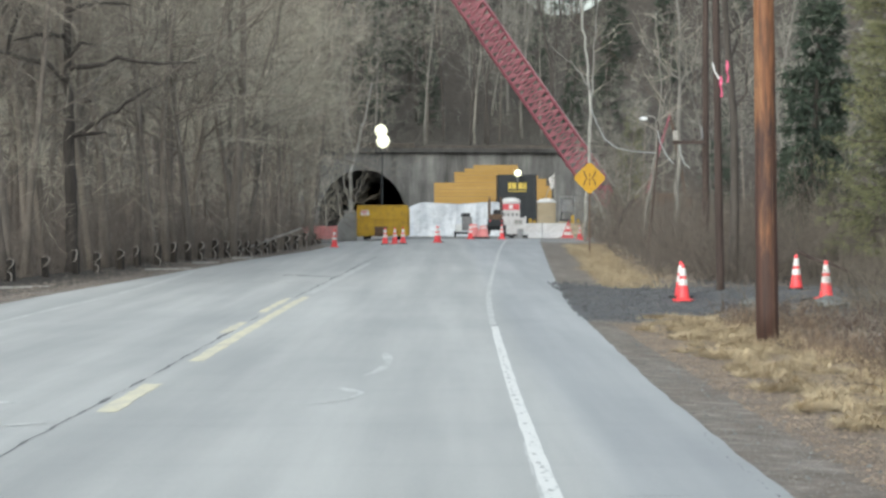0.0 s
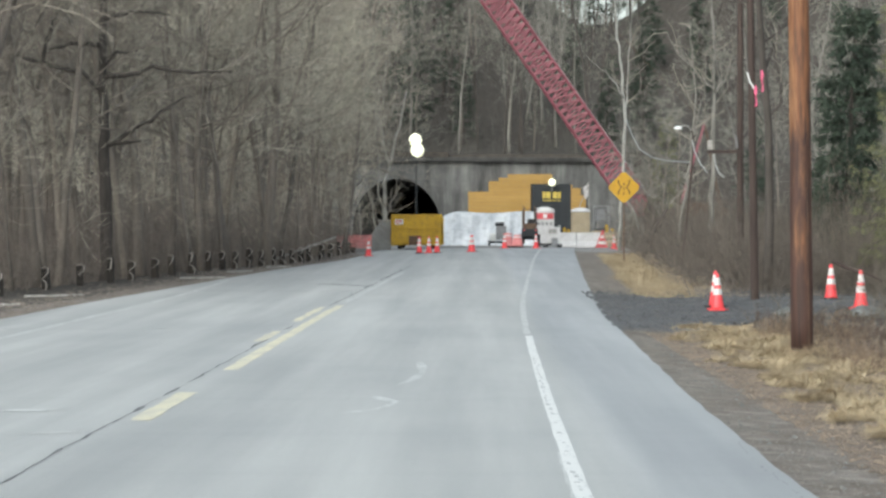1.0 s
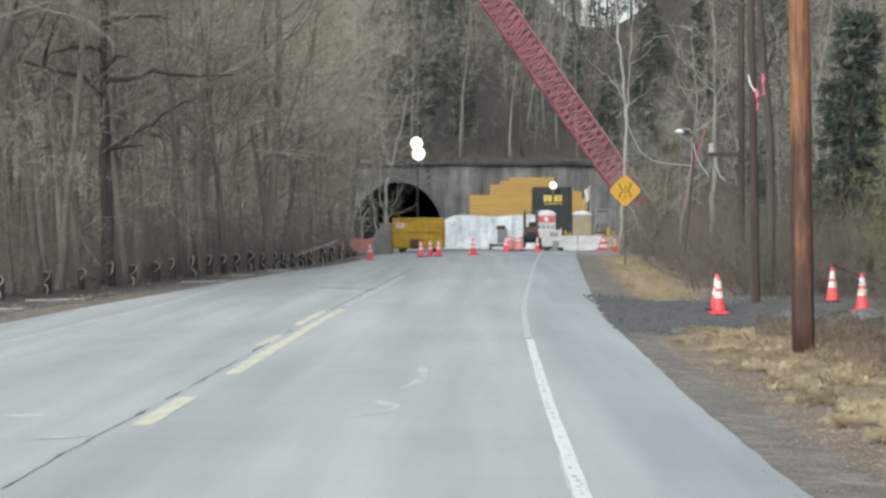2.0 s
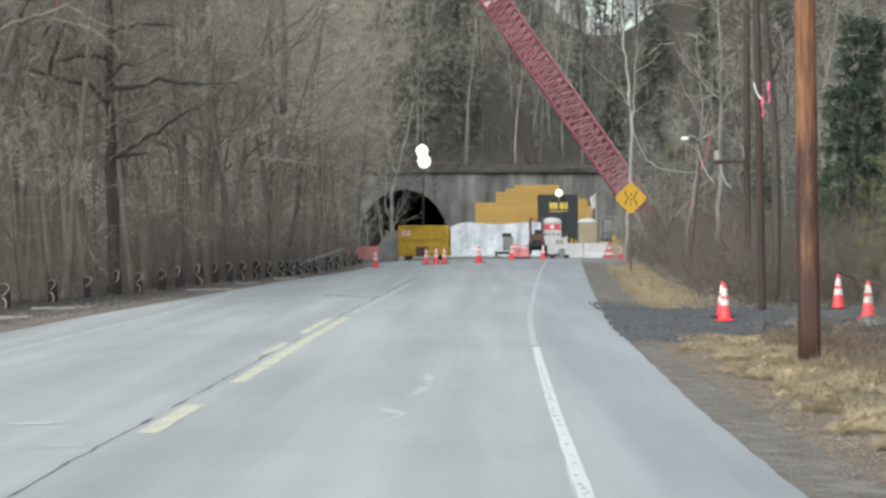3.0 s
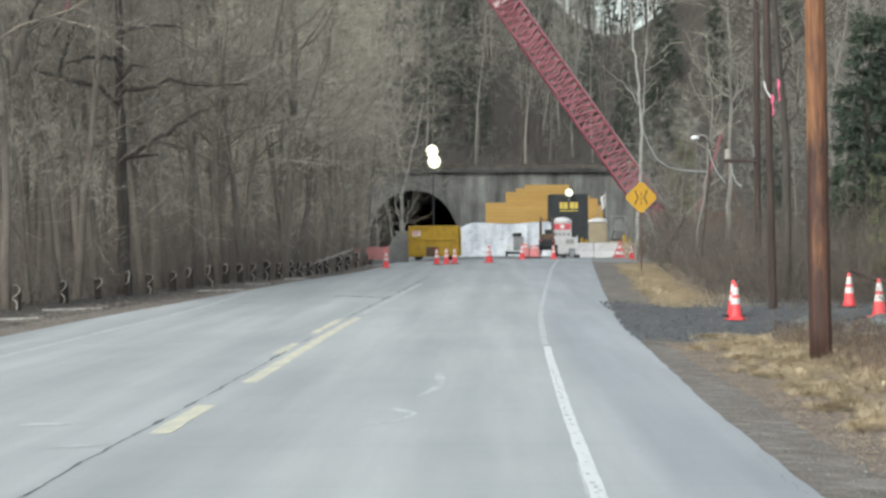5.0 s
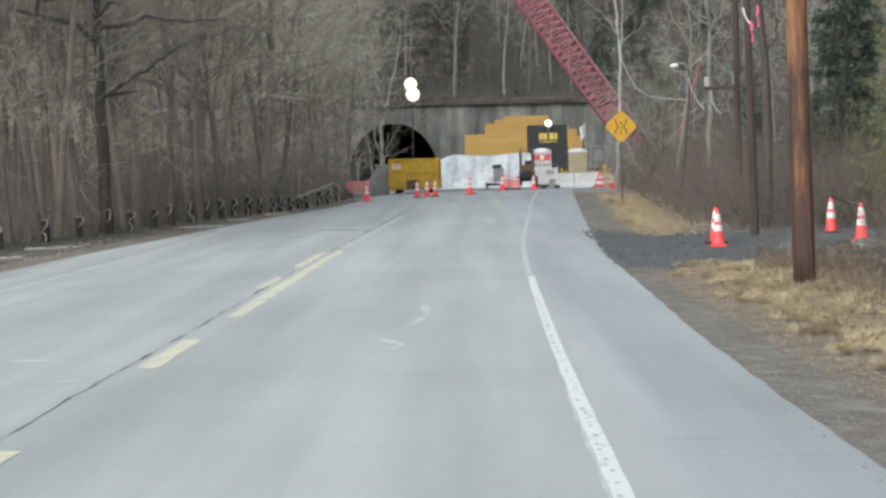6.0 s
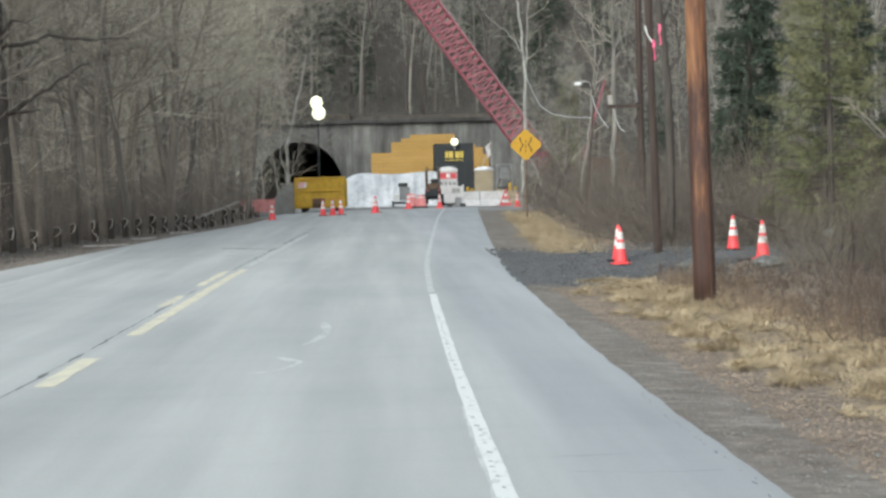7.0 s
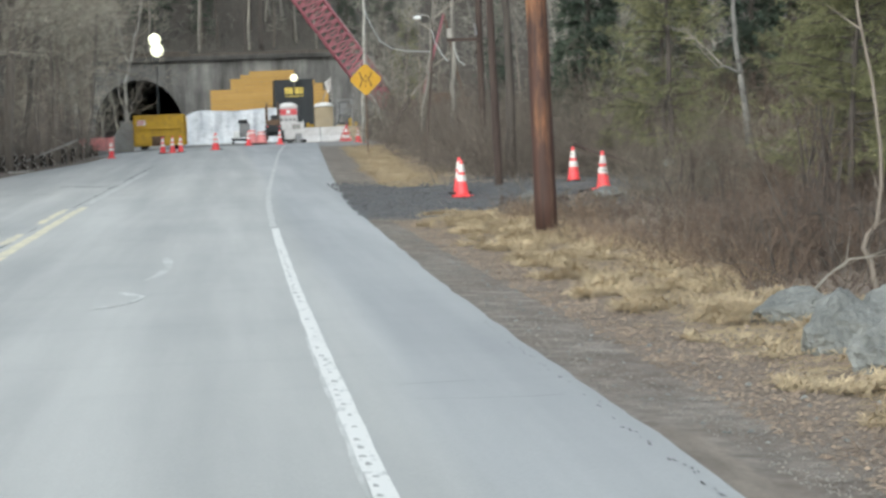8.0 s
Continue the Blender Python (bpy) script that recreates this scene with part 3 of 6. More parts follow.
def scuff(pts, w, seed):
    """A faded, bent chalky mark on the road."""
    g, verts = Geo(), []
    n = 14
    for i in range(n):
        s = i / (n - 1) * (len(pts) - 1)
        a, b = pts[min(int(s), len(pts) - 2)], pts[min(int(s), len(pts) - 2) + 1]
        u = s - min(int(s), len(pts) - 2)
        x, y = a[0] + (b[0] - a[0]) * u, a[1] + (b[1] - a[1]) * u
        h = w * (0.5 + 0.5 * math.sin(math.pi * i / (n - 1))) * (1 + 0.3 * noise.noise(Vector((i, seed, 0))))
        verts += [(x - h * 0.4, y - h, road_top(x, y) + 0.0045), (x + h * 0.4, y + h, road_top(x, y) + 0.0045)]
    g.add(verts, [(2 * i, 2 * i + 2, 2 * i + 3, 2 * i + 1) for i in range(n - 1)])
    tagged(part("painted_mark", g, MARK_PAINT if seed < 2 else FAINT_LINE), "faded white painted survey mark on asphalt", "road marking", kind="structure")


scuff([(-1.16, 24.25), (-0.95, 24.45), (-0.82, 24.95), (-0.74, 25.75)], 0.14, 0)
scuff([(-0.74, 25.7), (-0.86, 26.1), (-0.97, 26.5)], 0.11, 1)
scuff([(-0.78, 28.6), (-0.66, 29.6), (-0.60, 31.2)], 0.16, 3)
scuff([(-0.60, 31.1), (-0.63, 32.2), (-0.69, 33.4)], 0.13, 6)
scuff([(-3.45, 21.75), (-3.08, 21.95)], 0.13, 4)
scuff([(-4.15, 24.5), (-3.70, 24.45)], 0.15, 1)


def build_driveway():
    """Dark millings that spread from the road to the side, level with the shoulder."""
    g = Geo()
    us, vs = 30, 22
    verts = []
    for j in range(vs):
        for i in range(us):
            u, v = i / (us - 1), j / (vs - 1)
            x = 2.2 + 9.3 * u
            near = 44.5 + 5.5 * ease(0.1, 0.45, u) + 1.0 * u
            far = 65.0 - 3.5 * ease(0.05, 0.4, u) - 3.0 * u
            y = near + (far - near) * v
            y += (1.3 * noise.noise(Vector((x * 0.8, v * 3, 1))) + 0.8 * noise.noise(Vector((x * 2.6, v * 3, 4)))) * (1 if j in (0, vs - 1) else 0.4)
            xx = max(x, edge_right(y) - 0.05) if i == 0 else x
            verts.append((xx, y, land(xx, y) + (0.012 if j in (0, vs - 1) or i == us - 1 else 0.03 + 0.03 * noise.noise(Vector((x * 2, y * 2, 0))))))
    g.add(verts, [(j * us + i, j * us + i + 1, (j + 1) * us + i + 1, (j + 1) * us + i) for j in range(vs - 1) for i in range(us - 1)])
    tagged(part("driveway", g, MILLINGS, smooth=True), "dark grey driveway of loose asphalt millings", "driveway", kind="structure")


build_driveway()

# ---------------------------------------------------------------- tunnel portal


def build_portal():
    g = Geo()
    cx, half, zs, rise = -5.40, 2.95, 1.6, 3.32
    arch = [(cx - half * math.cos(math.pi * i / 28), zs + rise * math.sin(math.pi * i / 28)) for i in range(29)]
    base = 0.3
    outline = [(WALL_L, base), (cx - half, base)] + arch + [(cx + half, base), (WALL_R, base), (WALL_R, 6.0), (WALL_L, 6.12)]
    g.slab(outline, WALL_Y, WALL_Y + 0.9)
    wall = part("tunnel_portal_wall", g, CONCRETE)
    tagged(wall, "stained grey concrete tunnel portal wall with arched opening", "tunnel portal", kind="structure")
    # coping blocks, much darker than the wall below
    cop = Geo()
    n = 9
    for i in range(n):
        x0, x1 = WALL_L + (WALL_R - WALL_L) * i / n, WALL_L + (WALL_R - WALL_L) * (i + 1) / n
        z = 6.12 - 0.12 * (x0 + x1 - 2 * WALL_L) / 2 / (WALL_R - WALL_L)
        cop.box(((x0 + x1) / 2, WALL_Y + 0.75, z + 0.14), (x1 - x0 - 0.02, 2.2, 0.30), 0.03)
    part("coping", cop, DARK_STONE, wall, "dark concrete coping")
    ring = Geo()
    out = [(cx - (half + 0.55) * math.cos(math.pi * i / 28), zs + (rise + 0.55) * math.sin(math.pi * i / 28)) for i in range(29)]
    for i in range(28):
        a, b, c, d = arch[i], arch[i + 1], out[i + 1], out[i]
        ring.slab([a, b, c, d], WALL_Y - 0.07, WALL_Y - 0.003)
    part("arch_ring", ring, CONCRETE, wall, "slightly raised smooth concrete ring round the arch")
    ribs = Geo()
    for x in (-2.05, 0.15, 9.0):
        ribs.box((x, WALL_Y - 0.05, 3.1), (0.35, 0.10, 5.5), 0.02)
    part("pilaster", ribs, CONCRETE, wall)
    # The darkness inside the tunnel is put into the lining's black colour.
    tube = Geo()
    sec = [(cx - half, 0.3)] + arch + [(cx + half, 0.3)]
    m = len(sec)
    tube.add([(x, WALL_Y + 0.9, z) for x, z in sec] + [(x, WALL_Y + 70, z) for x, z in sec],
             [(i, i + 1, i + 1 + m, i + m) for i in range(m - 1)] + [tuple(range(m, 2 * m))])
    tagged(part("tunnel_lining", tube, BLACK), "tunnel lining coloured black for the darkness inside", "tunnel", kind="structure")
    fill = Geo()
    fill.box((-5.6, WALL_Y + 1.6, 6.0), (7.4, 1.3, 1.5), 0.05)
    tagged(part("backfill", fill, GROUND), "dark earth behind the portal coping", "earth", kind="structure")
    fl = Geo()
    fl.box((cx, WALL_Y + 35, 0.55), (2 * half + 0.4, 71, 0.1))
    tagged(part("tunnel_floor", fl, ASPHALT), "dark road bed inside the tunnel", "road", kind="structure")


build_portal()


def build_bulkhead():
    """Yellow boards that close the second arch, in a stepped outline."""
    bh = thing("timber_bulkhead", (0, WALL_Y - 0.12, 0), "yellow plywood-board bulkhead closing the second arch", "bulkhead", kind="structure")
    h, z = 0.235, 0.75
    rng = random.Random(2)
    while z < 5.1:
        left = -0.59 if z < 3.9 else (0.77 if z < 4.6 else (1.45 if z < 4.85 else 2.05))
        right = 7.3 if z < 3.6 else (6.95 if z < 4.1 else (6.4 if z < 4.4 else 5.06))
        cuts = [left] + sorted(rng.uniform(left + 0.8, right - 0.8) for _ in range(2)) + [right]
        for a, b in zip(cuts, cuts[1:]):
            g = one_box((b - a - 0.012, 0.05, h - 0.012), ((a + b) / 2, rng.uniform(-0.012, 0.012), z + h / 2))
            part("board", g, PLY, bh)
        z += h


build_bulkhead()

# ---------------------------------------------------------------- trees and undergrowth


def bent(rng, start, way, length, n, wobble, lift):
    """Points of a branch that wanders and turns upwards."""
    pts, d = [Vector(start)], Vector(way).normalized()
    for _ in range(n - 1):
        d = (d + Vector((rng.gauss(0, wobble), rng.gauss(0, wobble), rng.gauss(0, wobble) + lift))).normalized()
        pts.append(pts[-1] + d * (length / (n - 1)))
    return pts


def along(pts, s):
    q = min(max(s, 0), 0.9999) * (len(pts) - 1)
    i = int(q)
    return pts[i].lerp(pts[i + 1], q - i), (pts[i + 1] - pts[i]).normalized()


def spike(g, p, d, length, r):
    """A thin tapering twig."""
    a = d.cross(Vector((0.4, 0.3, 0.87)))
    a = a.normalized() if a.length > 1e-4 else Vector((1, 0, 0))
    b = d.cross(a)
    g.add([p + a * r, p - a * r * 0.5 + b * r * 0.87, p - a * r * 0.5 - b * r * 0.87, p + d * length], [(0, 1, 3), (1, 2, 3), (2, 0, 3)])


def side_way(rng, d, spread):
    v = Vector((rng.gauss(0, 1), rng.gauss(0, 1), rng.gauss(0, 1)))
    v = (v - d * v.dot(d)).normalized()
    return (d * math.cos(spread) + v * math.sin(spread)).normalized()


def bare_tree(seed, height, r0, low, limbs, subs, twigs, lean=0.03, spread=0.38, twig_r=0.008, bark=None, stems=1, fine=None):
    """A leafless broadleaf: trunk, limbs and a crown of branches and twigs. Returned as an Empty with two meshes."""
    rng = random.Random(seed)
    trunk, crown = Geo(), Geo()
    for s in range(stems):
        off = Vector((0, 0, -0.3)) if stems == 1 else Vector((rng.uniform(-0.35, 0.35), rng.uniform(-0.3, 0.3), -0.3))
        tilt = lean if stems == 1 else 0.16
        d = Vector((rng.gauss(0, tilt), rng.gauss(0, tilt), 1))
        h = height * (1 if s == 0 else rng.uniform(0.7, 1.0))
        stem = bent(rng, off, d, h, 12, 0.05, 0.02)
        rr = r0 * (1 if stems == 1 else rng.uniform(0.7, 1.0))
        radii = [rr * (1.25 if i == 0 else 1.0) * (1 - 0.88 * i / 11) for i in range(12)]
        trunk.tube(stem, radii, 8)
        for i in range(limbs // stems):
            u = low + (0.97 - low) * ((i + rng.random()) / (limbs // stems))
            p, td = along(stem, u)
            az = rng.uniform(0, 2 * math.pi)
            el = rng.uniform(0.05, 0.9)
            w = Vector((math.cos(az) * math.cos(el), math.sin(az) * math.cos(el), math.sin(el)))
            length = h * spread * (1 - 0.65 * u) * rng.uniform(0.6, 1.25)
            br = bent(rng, p, w, length, 6, 0.22, 0.06)
            r1 = max(0.016, rr * (1 - 0.88 * u) * rng.uniform(0.3, 0.5))
            trunk.tube(br, [r1 * (1 - 0.8 * q / 5) for q in range(6)], 4, False)
            for k in range(subs):
                v = 0.2 + 0.8 * (k + rng.random()) / subs
                sp, sd = along(br, v)
                sl = length * rng.uniform(0.22, 0.5)
                sb = bent(rng, sp, side_way(rng, sd, rng.uniform(0.5, 1.1)), sl, 3, 0.2, 0.05)
                rs = max(0.009, r1 * 0.4 * (1 - 0.5 * v))
                crown.tube(sb, [rs, rs * 0.7, rs * 0.35], 3, False)
                for _ in range(twigs):
                    tp, tw = along(sb, rng.uniform(0.15, 1.0))
                    spike(crown, tp, side_way(rng, tw, rng.uniform(0.4, 1.2)), rng.uniform(0.3, 0.95), twig_r)
    ob = new("bare_tree")
    part("trunk", trunk, bark or BARK, ob, smooth=True)
    part("crown", crown, fine or TWIG, ob)
    return ob


def evergreen(seed, height, r0, reach, low, whorls, mat, drop=-0.25, sprays=26, tuft=7, leaf=0.14, fine=1.0):
    """A conifer: trunk, boughs and sprays of needles."""
    rng = random.Random(seed)
    trunk, crown, wood = Geo(), Geo(), Geo()
    stem = bent(rng, (0, 0, -0.3), (rng.gauss(0, 0.02), rng.gauss(0, 0.02), 1), height, 10, 0.02, 0.02)
    trunk.tube(stem, [r0 * (1 - 0.93 * i / 9) for i in range(10)], 8)
    for i in range(whorls):
        u = low + (0.985 - low) * (i + rng.random() * 0.8) / whorls
        p, _ = along(stem, u)
        length = reach * (1 - u) ** 0.75 / (1 - low) ** 0.75 * rng.uniform(0.55, 1.15) + 0.25
        for _ in range(rng.choice((2, 3, 3, 4))):
            az = rng.uniform(0, 2 * math.pi)
            w = Vector((math.cos(az), math.sin(az), rng.uniform(-0.1, 0.35)))
            br = bent(rng, p, w, length, 5, 0.16, drop * 0.25)
            wood.tube(br, [0.006 + r0 * 0.10 * (1 - q / 4) for q in range(5)], 3, False)
            for _ in range(int(sprays * (0.35 + length / reach))):
                v = rng.uniform(0.15, 1.0) ** 0.8
                sp, sd = along(br, v)
                d = side_way(rng, sd, rng.uniform(0.3, 1.25))
                d = Vector((d.x, d.y, d.z * 0.5 - 0.10)).normalized()
                ln = rng.uniform(0.25, 0.6) * (0.6 + 0.6 * (1 - v)) * fine
                spike(wood, sp, d, ln, 0.006)
                for q in range(tuft):
                    p0 = sp + d * ln * (0.25 + 0.75 * q / tuft)
                    w2 = (side_way(rng, d, rng.uniform(0.5, 1.3)) + Vector((0, 0, -0.15))).normalized()
                    nl = ln * rng.uniform(0.30, 0.55)
                    sd2 = w2.cross(Vector((rng.gauss(0, 1), rng.gauss(0, 1), rng.gauss(0, 1)))).normalized() * nl * leaf
                    crown.add([p0 + sd2, p0 - sd2, p0 + w2 * nl], [(0, 1, 2)])
    ob = new("evergreen_tree")
    part("trunk", trunk, DARK_BARK, ob, smooth=True)
    part("bough", wood, DARK_BARK, ob)
    part("crown", crown, mat, ob)
    return ob


def place(kind_ob, x, y, turn, size=1.0):
    return copy_thing(kind_ob, pose(x, y, land(x, y), 0, 0, turn) @ Matrix.Scale(size, 4))


def park(ob, x, y, size=1.0):
    """The first of a kind stands in the wood too."""
    ob.matrix_basis = pose(x, y, land(x, y)) @ Matrix.Scale(size, 4)


WOODS = "bare trees of the roadside wood"
near_kinds = [bare_tree(100 + i, h, r, lo, li, su, tw - 1, ln, 0.38, 0.008, None, 1, BROWN_TWIG if i < 4 else PALE_TWIG) for i, (h, r, lo, li, su, tw, ln) in enumerate((
    (17, 0.14, 0.27, 22, 7, 9, 0.03), (19, 0.20, 0.30, 22, 7, 9, 0.04), (15, 0.11, 0.24, 22, 7, 9, 0.05), (18, 0.13, 0.34, 18, 7, 9, 0.03),
    (13, 0.085, 0.16, 20, 6, 9, 0.06), (16, 0.12, 0.24, 20, 7, 9, 0.06), (11, 0.07, 0.13, 20, 6, 9, 0.07), (20, 0.21, 0.26, 22, 7, 9, 0.03)))]
for k in near_kinds:
    tagged(k, "leafless grey-brown broadleaf tree with fine twigs", "tree", WOODS)
far_kinds = [bare_tree(200 + i, h, r, lo, li, 5, 6, ln, 0.32, 0.017, bk, 1, DIM_TWIG) for i, (h, r, lo, li, ln, bk) in enumerate((
    (17, 0.12, 0.20, 17, 0.04, DARK_BARK), (19, 0.12, 0.30, 16, 0.05, GREY_BARK), (15, 0.10, 0.14, 18, 0.07, GREY_BARK), (20, 0.13, 0.34, 16, 0.03, DARK_BARK), (12, 0.08, 0.10, 18, 0.09, BARK)))]
for k in far_kinds:
    tagged(k, "leafless grey tree standing on the wooded hillside", "tree", "bare trees on the hill")


def plant(kinds, count, seed, spot, gap, sizes=(0.85, 1.15)):
    """Scatters copies of the kinds over spots that spot() gives, keeping them apart; the first ones are the kinds themselves."""
    rng = random.Random(seed)
    done, tries, todo = [], 0, list(kinds)
    while len(done) < count and tries < count * 60:
        tries += 1
        q = spot(rng)
        if q is None or any((q[0] - a) ** 2 + (q[1] - b) ** 2 < gap * gap for a, b in done):
            continue
        done.append(q)
        s = rng.uniform(*sizes)
        if todo and todo[0].get("parked") is None:
            park(todo[0], q[0], q[1], s)
            todo[0]["parked"] = 1
            todo.pop(0)
        else:
            place(rng.choice(kinds), q[0], q[1], rng.uniform(0, 360), s)
    return done


def left_spot(rng, a=58, b=98):
    y = rng.uniform(a, b)
    x = tree_line(y) - 1.0 - abs(rng.gauss(0, 1)) * 9.0
    return (x, y) if x > -0.17 * y - 6 and not (y > 150 and x > -9) else None


def left_far_spot(rng):
    return left_spot(rng, 94, 178)


def left_edge_spot(rng):
    y = rng.uniform(66, 150)
    return tree_line(y) - 0.9 - rng.random() * 2.2, y


def in_gap(a):
    """Bearings at which the ridge is thinly wooded and the sky shows."""
    return 0.031 < a < 0.076 or 0.000 < a < 0.009


def slope_spot(rng):
    y = 191 + 60 * rng.random()
    x = rng.uniform(-0.062, 0.068) * y
    if in_gap(x / y) and y > 203 and rng.random() < 0.8:
        return None
    return x, y


def hill_spot(rng):
    y = 191 + 92 * rng.random() ** 0.85
    x = rng.uniform(-0.19, 0.20) * y
    if in_gap(x / y) and y > 203 and rng.random() < 0.7:
        return None
    return x, y


def right_spot(rng):
    y = rng.uniform(66, 182)
    x = edge_right(y) + 4.5 + rng.random() * (0.13 * y)
    return (x, y) if not (138 < y < 166 and x < 17) else None


broad = bare_tree(160, 14, 0.12, 0.24, 26, 8, 13, 0.03, 0.50, 0.009, None, 1, PALE_TWIG)
tagged(broad, "wide-crowned leafless tree overhanging the shoulder", "tree", WOODS)
park(broad, -6.9, 117.0)
for x, y, tn, sz in ((-7.2, 126.5, 70, 1.0), (-8.2, 108.0, 160, 1.05), (-7.4, 137.0, 250, 0.95), (-8.8, 131.0, 310, 1.1), (-9.6, 98.0, 30, 1.0), (-10.0, 119.0, 200, 1.15)):
    place(broad, x, y, tn, sz)
plant(near_kinds[:4], 54, 1, left_spot, 1.7)
plant(near_kinds[4:], 52, 7, left_far_spot, 1.7, (0.9, 1.25))
plant(near_kinds[4:7] + near_kinds[2:3], 26, 2, left_edge_spot, 1.6, (0.7, 1.0))
plant(far_kinds, 90, 5, slope_spot, 1.2, (0.7, 1.05))
plant(far_kinds[:3] + far_kinds[4:], 36, 4, right_spot, 2.4, (0.6, 0.95))



def far_woods(kinds, count, seed, spot):
    """The rest of the hill's wood, too many to count, as one mesh."""
    rng = random.Random(seed)
    co, loops, totals, mats = [], [], [], []
    base, n = 0, 0
    shapes = []
    for k in kinds:
        for c in k.children:
            me = c.data
            v = np.empty(len(me.vertices) * 3, "f")
            me.vertices.foreach_get("co", v)
            li = np.empty(len(me.loops), "i")
            me.loops.foreach_get("vertex_index", li)
            lt = np.empty(len(me.polygons), "i")
            me.polygons.foreach_get("loop_total", lt)
            shapes.append((k, v.reshape(-1, 3), li, lt, 0 if c.name.startswith("trunk") else 1))
    while n < count:
        q = spot(rng)
        if q is None:
            continue
        n += 1
        k = rng.choice(kinds)
        a, s = rng.uniform(0, 6.28), rng.uniform(0.8, 1.1)
        m = np.array([[math.cos(a), -math.sin(a), 0], [math.sin(a), math.cos(a), 0], [0, 0, 1]]) * s
        for kk, v, li, lt, slot in shapes:
            if kk is k:
                co.append(v @ m.T + np.array([q[0], q[1], land(*q)]))
                loops.append(li + base)
                totals.append(lt)
                mats.append(np.full(len(lt), slot))
                base += len(v)
    co, loops, totals, mats = np.concatenate(co), np.concatenate(loops), np.concatenate(totals), np.concatenate(mats)
    me = bpy.data.meshes.new("far_woods")
    me.vertices.add(len(co))
    me.vertices.foreach_set("co", co.astype("f").ravel())
    me.loops.add(len(loops))
    me.loops.foreach_set("vertex_index", loops.astype("i"))
    me.polygons.add(len(totals))
    me.polygons.foreach_set("loop_start", np.concatenate([[0], np.cumsum(totals)[:-1]]).astype("i"))
    me.polygons.foreach_set("loop_total", totals.astype("i"))
    me.materials.append(DARK_BARK)
    me.materials.append(DIM_TWIG)
    me.polygons.foreach_set("material_index", mats.astype("i"))
    me.update()
    me.validate()
    return tagged(new("far_woods", me), "leafless grey woods covering the far hillside", "woods", kind="stuff")


far_woods(far_kinds, 90, 3, hill_spot)

# pale multi-stemmed trees by the tunnel and by the crane
for x, y, tn, sz, k in ((8.2, 262, 20, 0.75, 3), (9.1, 268, 80, 0.6, 0), (10.0, 258, 130, 0.55, 1), (10.9, 272, 200, 0.7, 3), (11.7, 264, 260, 0.5, 2), (12.6, 257, 300, 0.55, 0), (13.3, 270, 15, 0.7, 3), (14.0, 262, 75, 0.5, 1),
                        (14.9, 274, 140, 0.65, 0), (15.7, 259, 205, 0.6, 3), (16.4, 268, 255, 0.65, 2), (17.3, 263, 310, 0.8, 1), (18.3, 270, 45, 0.8, 3), (19.4, 262, 115, 0.9, 0), (7.3, 258, 170, 0.8, 1), (12.0, 277, 190, 0.7, 1), (9.6, 276, 60, 0.7, 0), (16.0, 278, 20, 0.8, 3)):
    place(far_kinds[k], x, y, tn, sz)


def limbed_tree(name, label, paths, r0, mat, seed, twigs, knotty=1.0):
    """A tree given by the course of its stems: the first is the trunk, the others fork from it."""
    rng = random.Random(seed)
    ob = new(name)
    tagged(ob, label, "tree")
    wood, crown = Geo(), Geo()
    for k, path in enumerate(paths):
        pts = [Vector(p) for p in path]
        fine = [pts[0].lerp(pts[0], 0)]
        for a, b in zip(pts, pts[1:]):
            for q in range(1, 5):
                fine.append(a.lerp(b, q / 4) + Vector((rng.gauss(0, 0.03), rng.gauss(0, 0.05), rng.gauss(0, 0.03))) * knotty)
        r = r0 if k == 0 else r0 * 0.42
        wood.tube(fine, [r * (1 - 0.72 * i / (len(fine) - 1)) * rng.uniform(0.88, 1.15) for i in range(len(fine))], 7)
        for _ in range(twigs):
            p, d = along(fine, rng.uniform(0.35 if k == 0 else 0.1, 1.0))
            br = bent(rng, p, side_way(rng, d, rng.uniform(0.5, 1.1)), rng.uniform(0.5, 1.8), 4, 0.25, 0.05)
            crown.tube(br, [0.022, 0.016, 0.012, 0.006], 3, False)
            for _ in range(7):
                q, e = along(br, rng.uniform(0.2, 1))
                spike(crown, q, side_way(rng, e, 0.8), rng.uniform(0.25, 0.7), 0.009)
    part("trunk", wood, mat, ob, smooth=True)
    part("crown", crown, TWIG, ob)
    return ob


